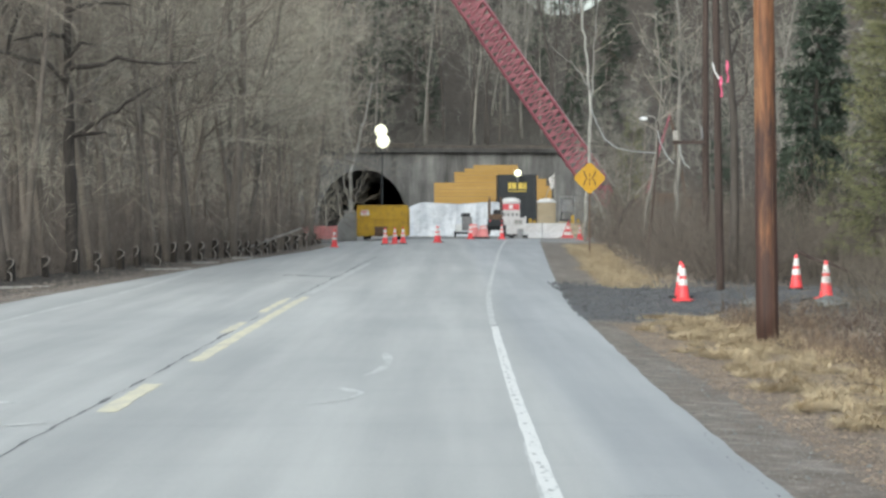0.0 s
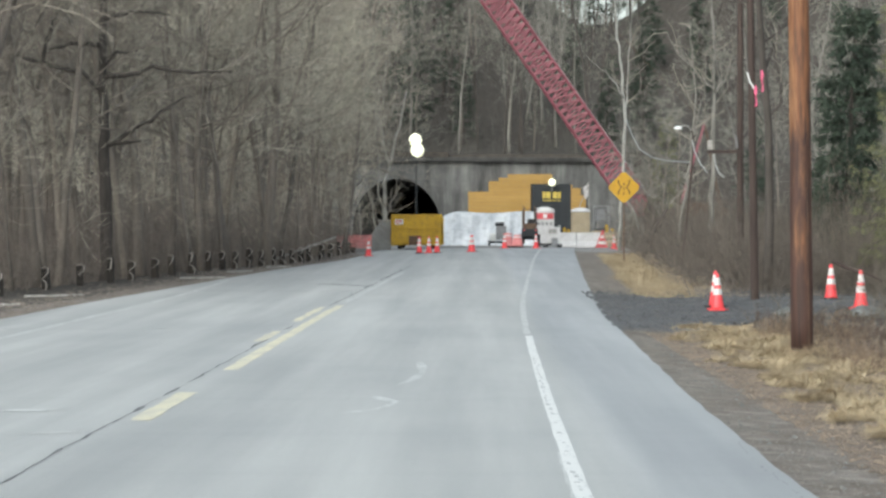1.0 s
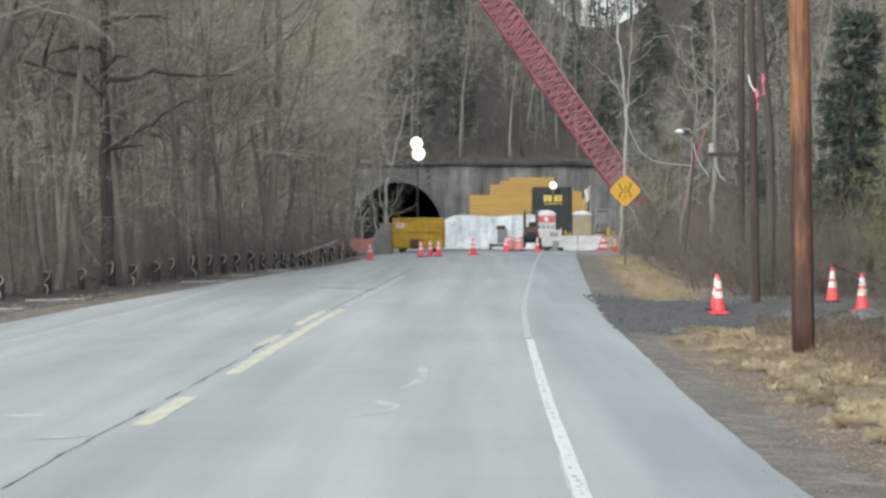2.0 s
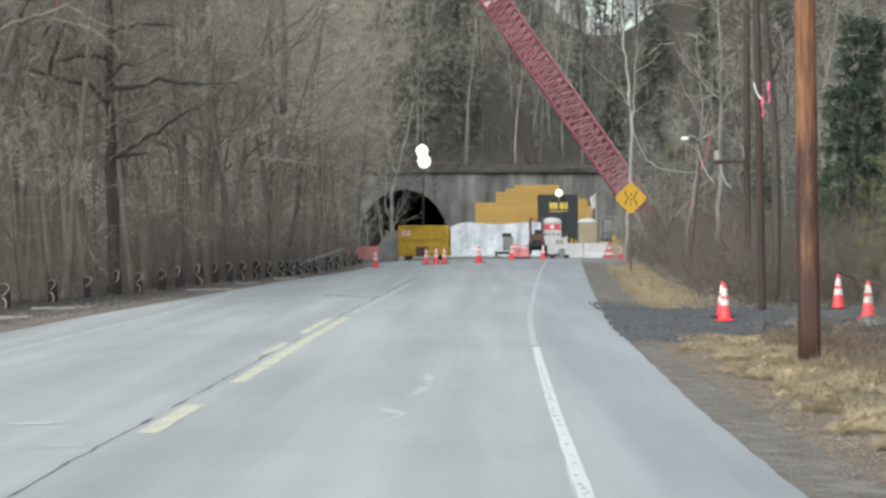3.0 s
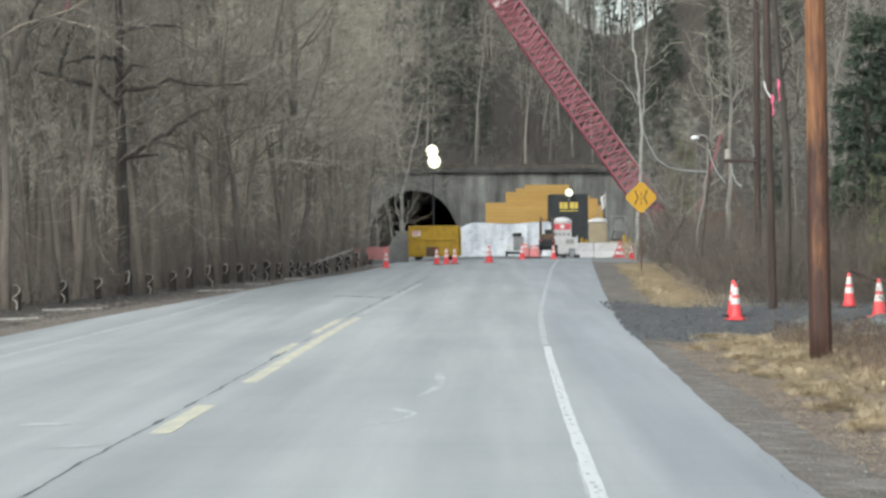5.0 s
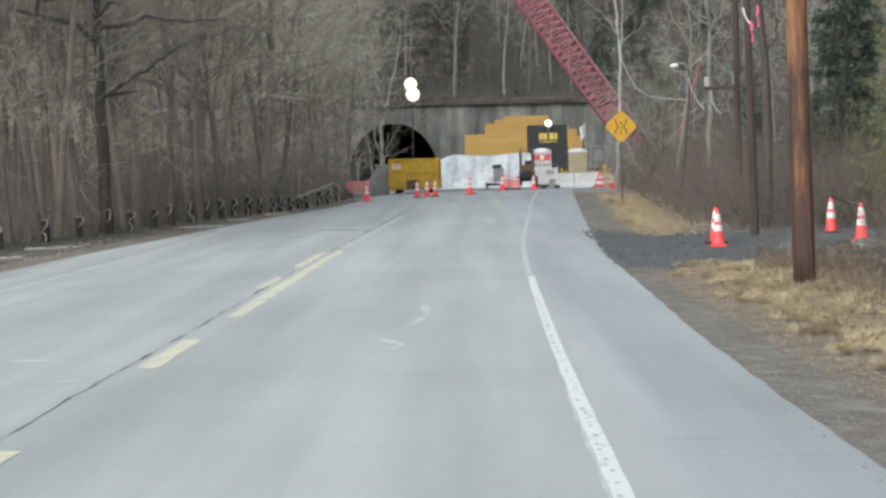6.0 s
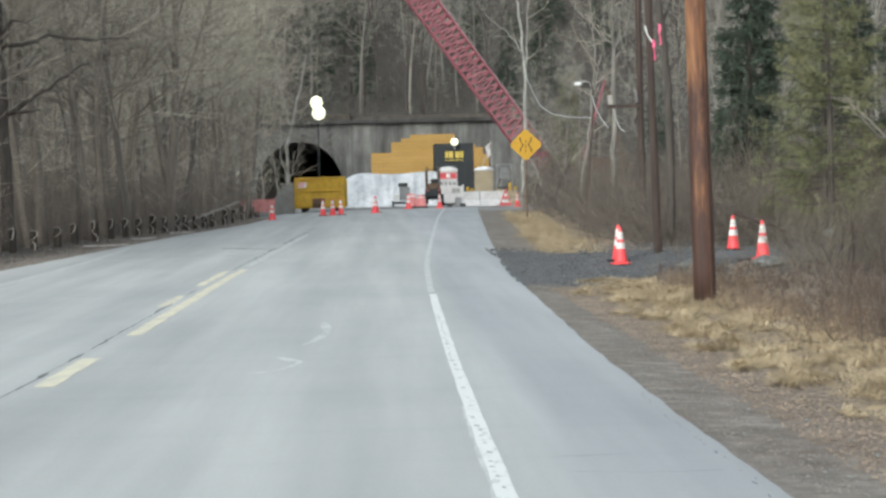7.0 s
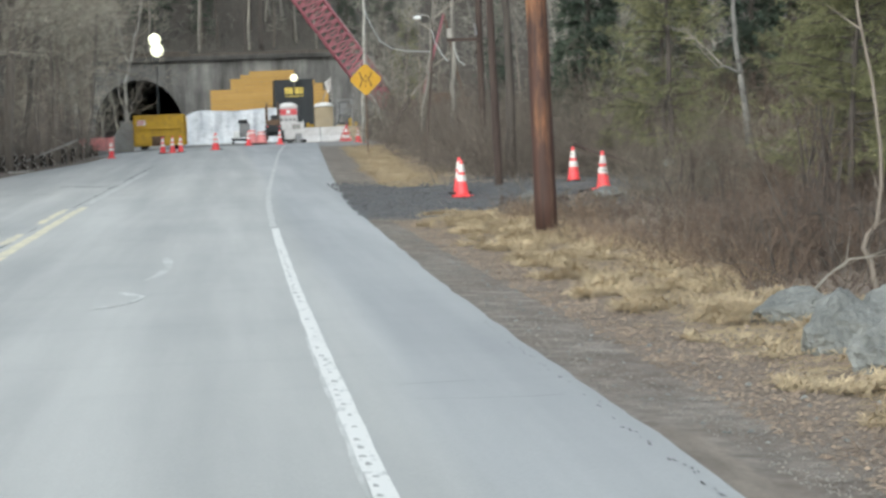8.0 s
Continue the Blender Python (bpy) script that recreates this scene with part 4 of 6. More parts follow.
limbed_tree("bare_tree", "stout leafless tree with long low limbs by the wood", [
    [(-10.40, 78.0, 0.0), (-10.35, 78.0, 2.2), (-10.39, 78.0, 3.94), (-10.43, 78.0, 5.36), (-10.46, 78.0, 6.94), (-10.42, 78.0, 9.5), (-10.3, 78.2, 13.5)],
    [(-10.37, 78.0, 3.91), (-9.68, 77.8, 4.29), (-9.04, 77.6, 4.65), (-8.41, 77.5, 5.04), (-7.9, 77.4, 5.3)],
    [(-10.37, 78.0, 3.97), (-9.84, 77.8, 3.97), (-9.28, 77.5, 4.02)],
    [(-10.43, 78.0, 5.40), (-10.94, 77.8, 5.87), (-12.04, 77.4, 6.16), (-12.83, 77.2, 6.43), (-13.79, 77.0, 6.36)],
    [(-10.45, 78.0, 6.05), (-10.06, 77.9, 6.5), (-9.64, 77.8, 6.51)],
    [(-12.04, 77.4, 6.20), (-11.8, 77.3, 7.19), (-11.47, 77.2, 7.74), (-11.09, 77.1, 7.02), (-10.81, 77.0, 6.86)],
    [(-10.43, 78.0, 5.80), (-9.75, 77.8, 5.86), (-9.04, 77.6, 6.07), (-7.77, 77.4, 5.92), (-6.82, 77.3, 5.98)],
    [(-10.46, 78.0, 6.70), (-11.25, 77.8, 6.76), (-11.88, 77.6, 6.57)],
    [(-10.42, 78.0, 7.45), (-9.66, 77.8, 7.63), (-8.56, 77.6, 7.53)]], 0.20, DARK_BARK, 316, 8)
limbed_tree("bare_tree", "pale-barked multi-stemmed leafless tree beside the tunnel mouth", [
    [(-4.75, 146.0, 0.35), (-4.72, 146.0, 1.92), (-4.81, 146.0, 2.86), (-4.84, 146.0, 3.89), (-4.55, 146.0, 4.92), (-4.28, 146.0, 6.03), (-4.01, 146.0, 7.26), (-3.68, 146.0, 8.72)],
    [(-5.25, 146.0, 0.35), (-5.34, 146.0, 1.70), (-5.43, 146.0, 2.73), (-5.67, 146.0, 3.53), (-5.92, 146.0, 4.36), (-6.06, 146.0, 5.55)],
    [(-4.80, 146.0, 0.40), (-4.91, 146.0, 2.57), (-5.17, 146.0, 3.70), (-5.08, 146.0, 4.78), (-5.26, 146.0, 5.82)],
    [(-4.74, 146.0, 2.20), (-4.46, 146.0, 2.85), (-4.20, 146.0, 3.50)],
    [(-4.57, 146.0, 4.86), (-4.82, 146.0, 5.81), (-5.08, 146.0, 6.99), (-5.49, 146.0, 8.18)],
    [(-5.95, 146.0, 0.35), (-6.05, 146.0, 1.48), (-6.17, 146.0, 2.60), (-6.29, 146.0, 3.73), (-6.48, 146.0, 5.12)]], 0.13, PALE_BARK, 315, 13)
limbed_tree("bare_tree", "pale forked tree with broken branches beside the sign", [
    [(5.702, 112.00, 0.672), (5.770, 112.00, 2.890), (5.928, 112.00, 5.831), (5.815, 112.00, 7.641), (5.634, 112.00, 9.225), (5.476, 112.00, 11.714), (5.430, 112.00, 13.977)],
    [(5.928, 112.00, 5.944), (6.057, 112.30, 7.657), (6.159, 112.50, 9.486), (6.341, 112.50, 12.214)],
    [(5.883, 112.00, 6.781), (5.136, 111.50, 7.794), (4.350, 111.00, 8.395)],
    [(5.792, 112.00, 2.890), (6.268, 111.60, 2.209), (6.549, 111.40, 1.082)]], 0.085, PALE_BARK, 317, 8)
limbed_tree("bare_tree", "grey tree with a pale three-way fork above the scrub", [
    [(7.990, 96.00, 0.960), (8.068, 96.00, 3.287), (8.126, 96.00, 6.293), (8.145, 96.00, 7.942), (7.990, 96.00, 10.269)],
    [(8.126, 96.00, 6.293), (7.680, 96.00, 6.778), (6.904, 96.00, 7.554), (6.516, 96.00, 8.330)],
    [(8.126, 96.00, 6.235), (8.553, 96.00, 6.778), (8.844, 96.00, 7.263)]], 0.10, GREY_BARK, 318, 7)
limbed_tree("bare_tree", "slim grey tree beside the service pole", [
    [(6.293, 88.00, 1.049), (6.507, 88.00, 2.436), (6.720, 88.00, 4.036), (6.862, 88.00, 5.813), (6.684, 88.00, 8.124)],
    [(6.773, 88.00, 4.391), (7.129, 88.00, 5.813), (7.218, 88.00, 7.413)]], 0.06, GREY_BARK, 319, 8)
limbed_tree("bare_tree", "dark crooked dead trunk leaning in the scrub", [
    [(6.429, 104.00, 0.949), (6.555, 104.00, 1.495), (6.765, 104.00, 1.831), (7.017, 104.00, 2.251), (7.101, 104.00, 2.419)],
    [(6.765, 104.00, 1.789), (6.891, 104.00, 1.411), (6.723, 104.00, 1.075)]], 0.11, DARK_BARK, 320, 3)
roadside = bare_tree(331, 15, 0.12, 0.26, 14, 5, 6, 0.02, 0.32, 0.009, DARK_BARK)
tagged(roadside, "dark leafless tree behind the utility pole", "tree")
park(roadside, 6.55, 63.5)
limbed_tree("bare_tree", "slender pale grey trunk with dark scars among the pines", [
    [(9.74, 50.0, -0.25), (9.64, 50.0, 0.41), (9.537, 50.0, 0.925), (9.472, 50.0, 1.438), (9.43, 50.0, 2.051), (9.33, 50.0, 2.768), (9.32, 50.0, 3.48), (9.25, 50.0, 6.0), (9.3, 50.0, 9.0)],
    [(9.43, 50.0, 2.15), (9.1, 49.8, 2.28), (8.85, 49.7, 2.27)],
    [(9.56, 50.0, 0.85), (9.95, 49.8, 0.72), (10.3, 49.7, 0.60)]], 0.078, SCARRED_BARK, 321, 2, 0.25)

shrub = bare_tree(350, 2.6, 0.05, 0.12, 18, 3, 3, 0.05, 0.34, 0.003, DARK_BARK, 6, BRUSH)
tagged(shrub, "dark many-stemmed bare shrub in the thicket", "shrub", "dark shrubs in the thicket")
park(shrub, 5.9, 28.0, 0.72)
for x, y, tn, sz in ((7.4, 34.0, 80, 0.85), (5.45, 24.5, 140, 0.6), (6.5, 30.5, 20, 0.8), (5.75, 27.5, 250, 0.55), (6.2, 33.5, 190, 0.6), (8.3, 38.5, 300, 1.0), (6.9, 41.5, 30, 0.7), (9.4, 43.0, 130, 0.95)):
    place(shrub, x, y, tn, sz)

fan = bare_tree(352, 1.25, 0.026, 0.35, 16, 3, 3, 0.05, 0.30, 0.002, DARK_BARK, 8, BRUSH)
tagged(fan, "dark fan-shaped bare shrub behind the boulders", "shrub", "dark shrubs in the thicket")
park(fan, 5.2, 24.0)
place(fan, 5.45, 23.7, 130, 0.95)
place(fan, 4.95, 26.5, 250, 0.75)

dark_kinds = [evergreen(401, 7.8, 0.13, 1.15, 0.14, 46, NEEDLE_DARK, -0.3, 18), evergreen(402, 15, 0.2, 2.6, 0.15, 40, NEEDLE_DARK, -0.35, 13, 5, 0.26, 1.4)]
for k in dark_kinds:
    tagged(k, "dark green conifer with drooping boughs", "conifer", "dark conifers")
park(dark_kinds[0], 9.95, 75.0)
dark_kinds[0]["parked"] = 1
for x, y, s, kd in ((-4.8, 204, 0.8, 1), (-7.5, 212, 0.9, 1), (-2.6, 217, 0.85, 1), (1.0, 240, 0.9, 1), (4.0, 266, 0.8, 1), (11.0, 262, 0.62, 1), (14.5, 264, 0.7, 1),
                    (12.5, 128, 0.55, 1), (15.5, 110, 0.6, 1), (11.7, 71, 0.95, 0), (21, 160, 0.8, 1), (10.7, 84, 0.8, 0), (24, 235, 1.0, 1), (9.2, 200, 0.6, 1), (-1.0, 203, 0.55, 1), (7.0, 212, 0.7, 1), (12.2, 208, 0.75, 1), (-10.0, 200, 0.8, 1), (7.4, 268, 0.95, 1), (5.6, 272, 1.0, 1), 
                    (8.4, 266, 0.6, 1), (9.4, 270, 0.55, 1), (12.8, 266, 0.5, 1), (16.6, 264, 0.5, 1), (17.6, 270, 0.62, 1),
                    (18.6, 266, 0.75, 1), (20.0, 259, 1.0, 1), (21.8, 270, 1.1, 1), (17.0, 274, 0.9, 1), (1.5, 262, 1.0, 1), (-2.0, 255, 0.9, 1), (3.0, 232, 0.8, 1), (15.0, 236, 0.7, 1), (12.35, 64, 0.9, 0), (13.6, 66.5, 1.0, 0), (15.4, 68, 1.0, 0), (-5.5, 236, 0.9, 1), (18.0, 222, 0.8, 1)):
    if kd == 1 and dark_kinds[1].get("parked") is None:
        park(dark_kinds[1], x, y, s)
        dark_kinds[1]["parked"] = 1
    else:
        place(dark_kinds[kd], x, y, (x * 77 + y * 13) % 360, s)
pale_kinds = [evergreen(411, 9.0, 0.07, 1.5, 0.12, 38, NEEDLE_PALE, 0.02, 20, 12, 0.05, 0.75), evergreen(412, 6.5, 0.055, 1.5, 0.10, 44, NEEDLE_PALE, -0.02, 30, 13, 0.05, 0.6)]
for k in pale_kinds:
    tagged(k, "olive-green soft-needled pine at the edge of the wood", "pine", "olive-green pines")
park(pale_kinds[0], 8.95, 55.0)
park(pale_kinds[1], 9.2, 40.5)
place(pale_kinds[0], 9.9, 62.0, 140, 1.0)
place(pale_kinds[0], 12.9, 56.0, 20, 1.15)
place(pale_kinds[0], 14.6, 61.0, 250, 1.1)
place(pale_kinds[0], 8.8, 131.0, 100, 0.72)
place(pale_kinds[1], 10.6, 44.5, 200, 1.1)


def thicket(name, label, mat, seed, count, spot, tall, stems, side, low_at=None, thick=(0.005, 0.011)):
    """Bare brush: many thin stems with side twigs, in one mesh."""
    rng = random.Random(seed)
    g = Geo()
    n = 0
    while n < count:
        q = spot(rng)
        if q is None:
            continue
        n += 1
        x, y = q
        base = Vector((x, y, land(x, y) - 0.05))
        h = tall * rng.uniform(0.55, 1.25) * (low_at(x, y) if low_at else 1.0)
        for _ in range(stems):
            d = Vector((rng.gauss(0, 0.45), rng.gauss(0, 0.45), 1))
            st = bent(rng, base + Vector((rng.gauss(0, 0.14), rng.gauss(0, 0.14), 0)), d, h * rng.uniform(0.5, 1.1), 4, 0.26, -0.06)
            r = rng.uniform(*thick)
            g.tube(st, [r, r * 0.85, r * 0.6, r * 0.3], 3, False)
            for _ in range(side):
                p, sd = along(st, rng.uniform(0.25, 1.0))
                spike(g, p, side_way(rng, sd, rng.uniform(0.4, 1.1)), h * rng.uniform(0.12, 0.32), r * 0.55)
    return tagged(part(name, g, mat), label, name, kind="stuff")


def thicket_front(y):
    """Where the roadside thicket begins."""
    return 4.52 + 0.12 * ease(24, 20, y) + 0.22 * noise.noise(Vector((y * 0.5, 2, 0)))


def brush_near(rng):
    y = rng.uniform(21.5, 48)
    x = thicket_front(y) + abs(rng.gauss(0, 1.7))
    return (x, y) if x < 0.24 * y + 2.5 else None


def brush_mid(rng):
    y = rng.uniform(62, 135)
    x = edge_right(y) + 2.6 + 0.4 * noise.noise(Vector((y * 0.3, 5, 0))) + abs(rng.gauss(0, 3.0))
    return (x, y) if not (y < 66 and x < 6.5) else None


def brush_left(rng):
    y = rng.uniform(62, 145)
    x = tree_line(y) - 1.1 - abs(rng.gauss(0, 3.5))
    return (x, y) if x > -0.17 * y - 4 else None


def brush_beyond(rng):
    y = rng.uniform(61.5, 73)
    return 6.1 + abs(rng.gauss(0, 3.6)), y


thicket("brush", "reddish-brown leafless roadside thicket", BRUSH, 51, 330, brush_near, 0.72, 7, 8, lambda x, y: 0.42 + 0.58 * ease(0.140, 0.185, x / y), (0.0035, 0.008))
thicket("brush", "grey-brown leafless scrub on the far bank", GREY_BRUSH, 52, 480, brush_mid, 2.3, 6, 8)
thicket("brush", "grey-brown saplings and scrub at the edge of the wood", WOOD_BRUSH, 53, 400, brush_left, 2.6, 5, 7)


def brush_deep(rng):
    y = rng.uniform(84, 135)
    x = tree_line(y) - 3.0 - 9.0 * rng.random()
    return (x, y) if x > -0.18 * y - 2 else None


thicket("brush", "dense brown saplings deep in the wood", DEEP_BRUSH, 65, 300, brush_deep, 4.6, 5, 8, None, (0.010, 0.022))
thicket("brush", "tangled grey scrub behind the driveway", GREY_BRUSH, 54, 180, brush_beyond, 2.0, 6, 9)


def brush_right(rng):
    y = rng.uniform(41, 60)
    x = 0.168 * y + rng.random() * 0.11 * y
    return (x, y) if not (49 < y < 63 and x < 9.5) and not (y < 53 and 0.155 < x / y < 0.194) else None


thicket("brush", "dark tangled undergrowth below the pines", BRUSH, 57, 150, brush_right, 1.6, 6, 10)
def brush_pines(rng):
    y = rng.uniform(55, 64)
    return rng.uniform(0.186, 0.222) * y, y




def brush_pale(rng):
    y = rng.uniform(63, 71)
    return rng.uniform(0.128, 0.188) * y, y




def brush_verge(rng):
    y = rng.uniform(45.5, 48.8)
    return rng.uniform(0.148, 0.19) * y, y


thicket("brush", "fine pale twigs rising at the edge of the driveway", LIGHT_CANE, 69, 80, brush_verge, 1.9, 5, 9, None, (0.003, 0.007))
thicket("brush", "tall pale grey tangle of bare branches behind the driveway", LIGHT_CANE, 68, 130, brush_pale, 2.9, 5, 11, None, (0.005, 0.011))
thicket("brush", "tall dark tangle of bare branches between the pines", BRUSH, 64, 70, brush_pines, 3.2, 6, 10)
thicket("brush", "grey tangle of bare branches in front of the pines", LIGHT_CANE, 66, 110, brush_right, 2.3, 5, 12, None, (0.004, 0.009))
thicket("brush", "brown bent weeds and canes below the pines", BRUSH, 58, 120, brush_right, 1.0, 8, 6)


def weed_spot(rng):
    y = rng.uniform(24, 45)
    return thicket_front(y) - 0.12 + abs(rng.gauss(0, 0.5)), y


thicket("weeds", "pale tan dead weed stalks along the thicket", WEED, 59, 210, weed_spot, 0.38, 8, 5, None, (0.002, 0.005))
thicket("brush", "pale grey canes rising through the thicket", LIGHT_CANE, 60, 55, brush_near, 1.0, 3, 5, None, (0.003, 0.006))


def brush_hill(rng):
    y = 190.2 + 72 * rng.random() ** 1.3
    return rng.uniform(-0.065, 0.07) * y, y


def brush_ridge(rng):
    y = rng.uniform(252, 286)
    return rng.uniform(0.022, 0.088) * y, y


thicket("brush", "leafless saplings along the crest of the hill", HILL_BRUSH, 67, 90, brush_ridge, 2.6, 4, 7, None, (0.010, 0.020))


def brush_crane(rng):
    y = rng.uniform(124, 148)
    return rng.uniform(7.4, 15.0), y


thicket("brush", "tall grey saplings in front of the crane", GREY_BRUSH, 56, 110, brush_crane, 3.4, 6, 10)

thicket("brush", "grey undergrowth on the wooded hillside", HILL_BRUSH, 55, 620, brush_hill, 2.6, 4, 5)


def dry_grass(name, label, seed, count, spot, ln):
    rng = random.Random(seed)
    g = Geo()
    verts, faces = [], []
    for _ in range(count):
        x, y = spot(rng)
        z = land(x, y)
        az = 6.0 * noise.noise(Vector((x * 2.2, y * 1.4, 21))) + rng.gauss(0, 1.1)
        up = abs(rng.gauss(0, 0.28)) + 0.03
        length = ln * rng.uniform(0.5, 1.3) * (0.58 + 0.42 * ease(16, 27, y))
        d = Vector((math.cos(az) * math.cos(up), math.sin(az) * math.cos(up), math.sin(up)))
        s = Vector((-math.sin(az), math.cos(az), 0)) * rng.uniform(0.0018, 0.0040)
        p = Vector((x, y, z + rng.uniform(0, 0.03) + 0.06 * max(0, noise.noise(Vector((x * 2.5, y * 1.5, 3))))))
        m = p + d * length * 0.55
        e = m + Vector((d.x, d.y, d.z - 0.55)) * length * 0.45
        k = len(verts)
        verts += [p + s, p - s, m - s, m + s, e]
        faces += [(k, k + 1, k + 2, k + 3), (k + 3, k + 2, k + 4)]
    g.add(verts, faces)
    return tagged(part(name, g, STRAW), label, "dry grass", kind="stuff")


def verge_spot(rng):
    while True:
        y = 13 + 33 * rng.random()
        x = 3.1 + 0.45 * noise.noise(Vector((y * 0.45, 0, 0))) + abs(rng.gauss(0.3, 0.8))
        if 15.4 < y < 20.6 and x > 3.45 and rng.random() < 0.6:
            continue
        if x < thicket_front(y) + 0.25 and noise.noise(Vector((x * 1.9, y * 0.8, 9))) + 0.6 * noise.noise(Vector((x * 4.5, y * 2.2, 2))) + 0.20 * (x - 3.9) > rng.uniform(-0.08, 0.34):
            return x, y


def bank_spot(rng):
    y = 62 + 52 * rng.random()
    return edge_right(y) + 1.0 + 0.4 * noise.noise(Vector((y * 0.3, 4, 0))) + abs(rng.gauss(0, 0.9)), y


dry_grass("dry_grass", "matted straw-coloured dry grass on the verge", 61, 56000, verge_spot, 0.24)
dry_grass("dry_grass", "matted straw-coloured dry grass on the bank", 62, 20000, bank_spot, 0.36)


def scatter_bits(name, label, mat, seed, count, spot, size, flat, category):
    """Dead leaves or stones, lying on the ground."""
    rng = random.Random(seed)
    verts, faces = [], []
    for _ in range(count):
        x, y = spot(rng)
        z = land(x, y) + (0.006 if name != "gravel" or y < 43 else 0.03)
        s = size * rng.uniform(0.4, 1.3)
        az = rng.uniform(0, 6.28)
        ca, sa = math.cos(az), math.sin(az)
        k = len(verts)
        h = s * flat * rng.uniform(0.5, 1.5)
        shape = [(-s, 0, 0), (0, -s * 0.6, h * 0.4), (s, 0, h * 0.3), (0, s * 0.6, h * 0.1), (0.1 * s, 0, h)]
        verts += [(x + a * ca - b * sa, y + a * sa + b * ca, z + c) for a, b, c in shape]
        faces += [(k, k + 1, k + 4), (k + 1, k + 2, k + 4), (k + 2, k + 3, k + 4), (k + 3, k, k + 4)]
    g = Geo()
    g.add(verts, faces)
    return tagged(part(name, g, mat), label, category, kind="stuff")


def leaf_spot(rng):
    y = 10 + 36 * rng.random()
    return 2.65 + abs(rng.gauss(0.75, 0.8)), y


def stone_spot(rng):
    y = 9.5 + 36 * rng.random() ** 1.3
    bare = 0.27 * (1 - ease(12.8, 15.5, y))  # a wheel has pressed the mud smooth here
    return edge_right(y) + 0.06 + bare + abs(rng.gauss(0.2, 0.35)), y


def left_litter(rng):
    y = 50 + 75 * rng.random()
    return edge_left(y) - 0.2 - abs(rng.gauss(0, 1.4)), y


scatter_bits("dead_leaves", "brown dead leaves strewn over the shoulder", LEAF, 71, 21000, leaf_spot, 0.025, 0.5, "leaves")
scatter_bits("gravel", "small grey stones on the dirt shoulder", PEBBLE, 72, 6500, stone_spot, 0.011, 0.7, "gravel")
def millings_spot(rng):
    return 2.4 + 7.5 * rng.random(), 43.8 + 22 * rng.random()


scatter_bits("gravel", "loose dark lumps of asphalt millings on the driveway", MILLINGS, 74, 6000, millings_spot, 0.035, 1.0, "gravel")
scatter_bits("dead_leaves", "brown leaves and twig litter along the verge", WOOD_BRUSH, 73, 3500, left_litter, 0.05, 0.5, "leaves")


def boulder(x, y, z, sx, sy, sz, seed, turn):
    bm = bmesh.new()
    bmesh.ops.create_icosphere(bm, subdivisions=4, radius=1.0)
    rng = random.Random(seed)
    cuts = [(Vector((rng.gauss(0, 1), rng.gauss(0, 1), rng.gauss(0.2, 0.8))).normalized(), rng.uniform(0.62, 0.92)) for _ in range(16)]
    for k in range(5):  # sloping shoulders above, undercut flanks below
        a = k * 1.257 + rng.uniform(-0.4, 0.4)
        cuts.append((Vector((math.cos(a), math.sin(a), rng.uniform(0.9, 1.4))).normalized(), rng.uniform(0.66, 0.80)))
        cuts.append((Vector((math.cos(a + 0.6), math.sin(a + 0.6), rng.uniform(-0.7, -0.35))).normalized(), rng.uniform(0.70, 0.84)))
    for v in bm.verts:
        d = v.co.normalized()
        q = 0
        for k, (f, a) in enumerate(((0.9, 0.30), (2.1, 0.22), (4.5, 0.16), (9.0, 0.10), (17.0, 0.05))):
            q += a * noise.noise(d * f + Vector((seed * 3.7, k * 5.1, 0)))
        r = 1 + q
        for n, o in cuts:  # broken facets
            c = d.dot(n)
            if c > 0.3:
                r = min(r, o / c * (1 + 0.45 * q))
        v.co = Vector((d.x * r * sx, d.y * r * sy, d.z * r * sz))
    me = bpy.data.meshes.new("boulder")
    bm.to_mesh(me)
    bm.free()
    me.materials.append(BOULDER)
    ob = new("boulder", me)
    ob.matrix_basis = pose(x, y, land(x, y) + z, 0, 0, turn)
    return tagged(ob, "rough pale grey boulder on the verge" if max(sx, sy) > 0.28 and y < 48 else "small pale grey rubble stone in the scrub", "boulder", "boulders on the verge")


boulder(4.20, 20.2, 0.03, 0.37, 0.32, 0.25, 1, 10)
boulder(3.95, 17.7, 0.10, 0.34, 0.32, 0.36, 2, 60)
boulder(4.46, 18.3, 0.10, 0.40, 0.34, 0.30, 3, 130)
boulder(3.97, 16.1, 0.08, 0.38, 0.30, 0.32, 4, 200)
boulder(5.6, 49.2, 0.05, 0.5, 0.4, 0.16, 5, 40)
boulder(6.9, 49.4, 0.06, 0.55, 0.4, 0.17, 6, 90)


rng_rub = random.Random(12)
for i in range(16):
    r = rng_rub.uniform(0.09, 0.20)
    boulder(9.3 + rng_rub.uniform(-0.75, 0.75), 53.0 + rng_rub.uniform(-1.2, 1.2), 0.05 + 0.15 * (i % 4), r, r * 0.8, r * 0.7, 20 + i, rng_rub.uniform(0, 360))


def pale_spot(rng):
    y = 10 + 30 * rng.random()
    return edge_right(y) + 0.15 + abs(rng.gauss(0.2, 0.6)), y


scatter_bits("gravel", "pale crushed stones on the dirt shoulder", BOULDER, 75, 260, pale_spot, 0.022, 0.7, "gravel")


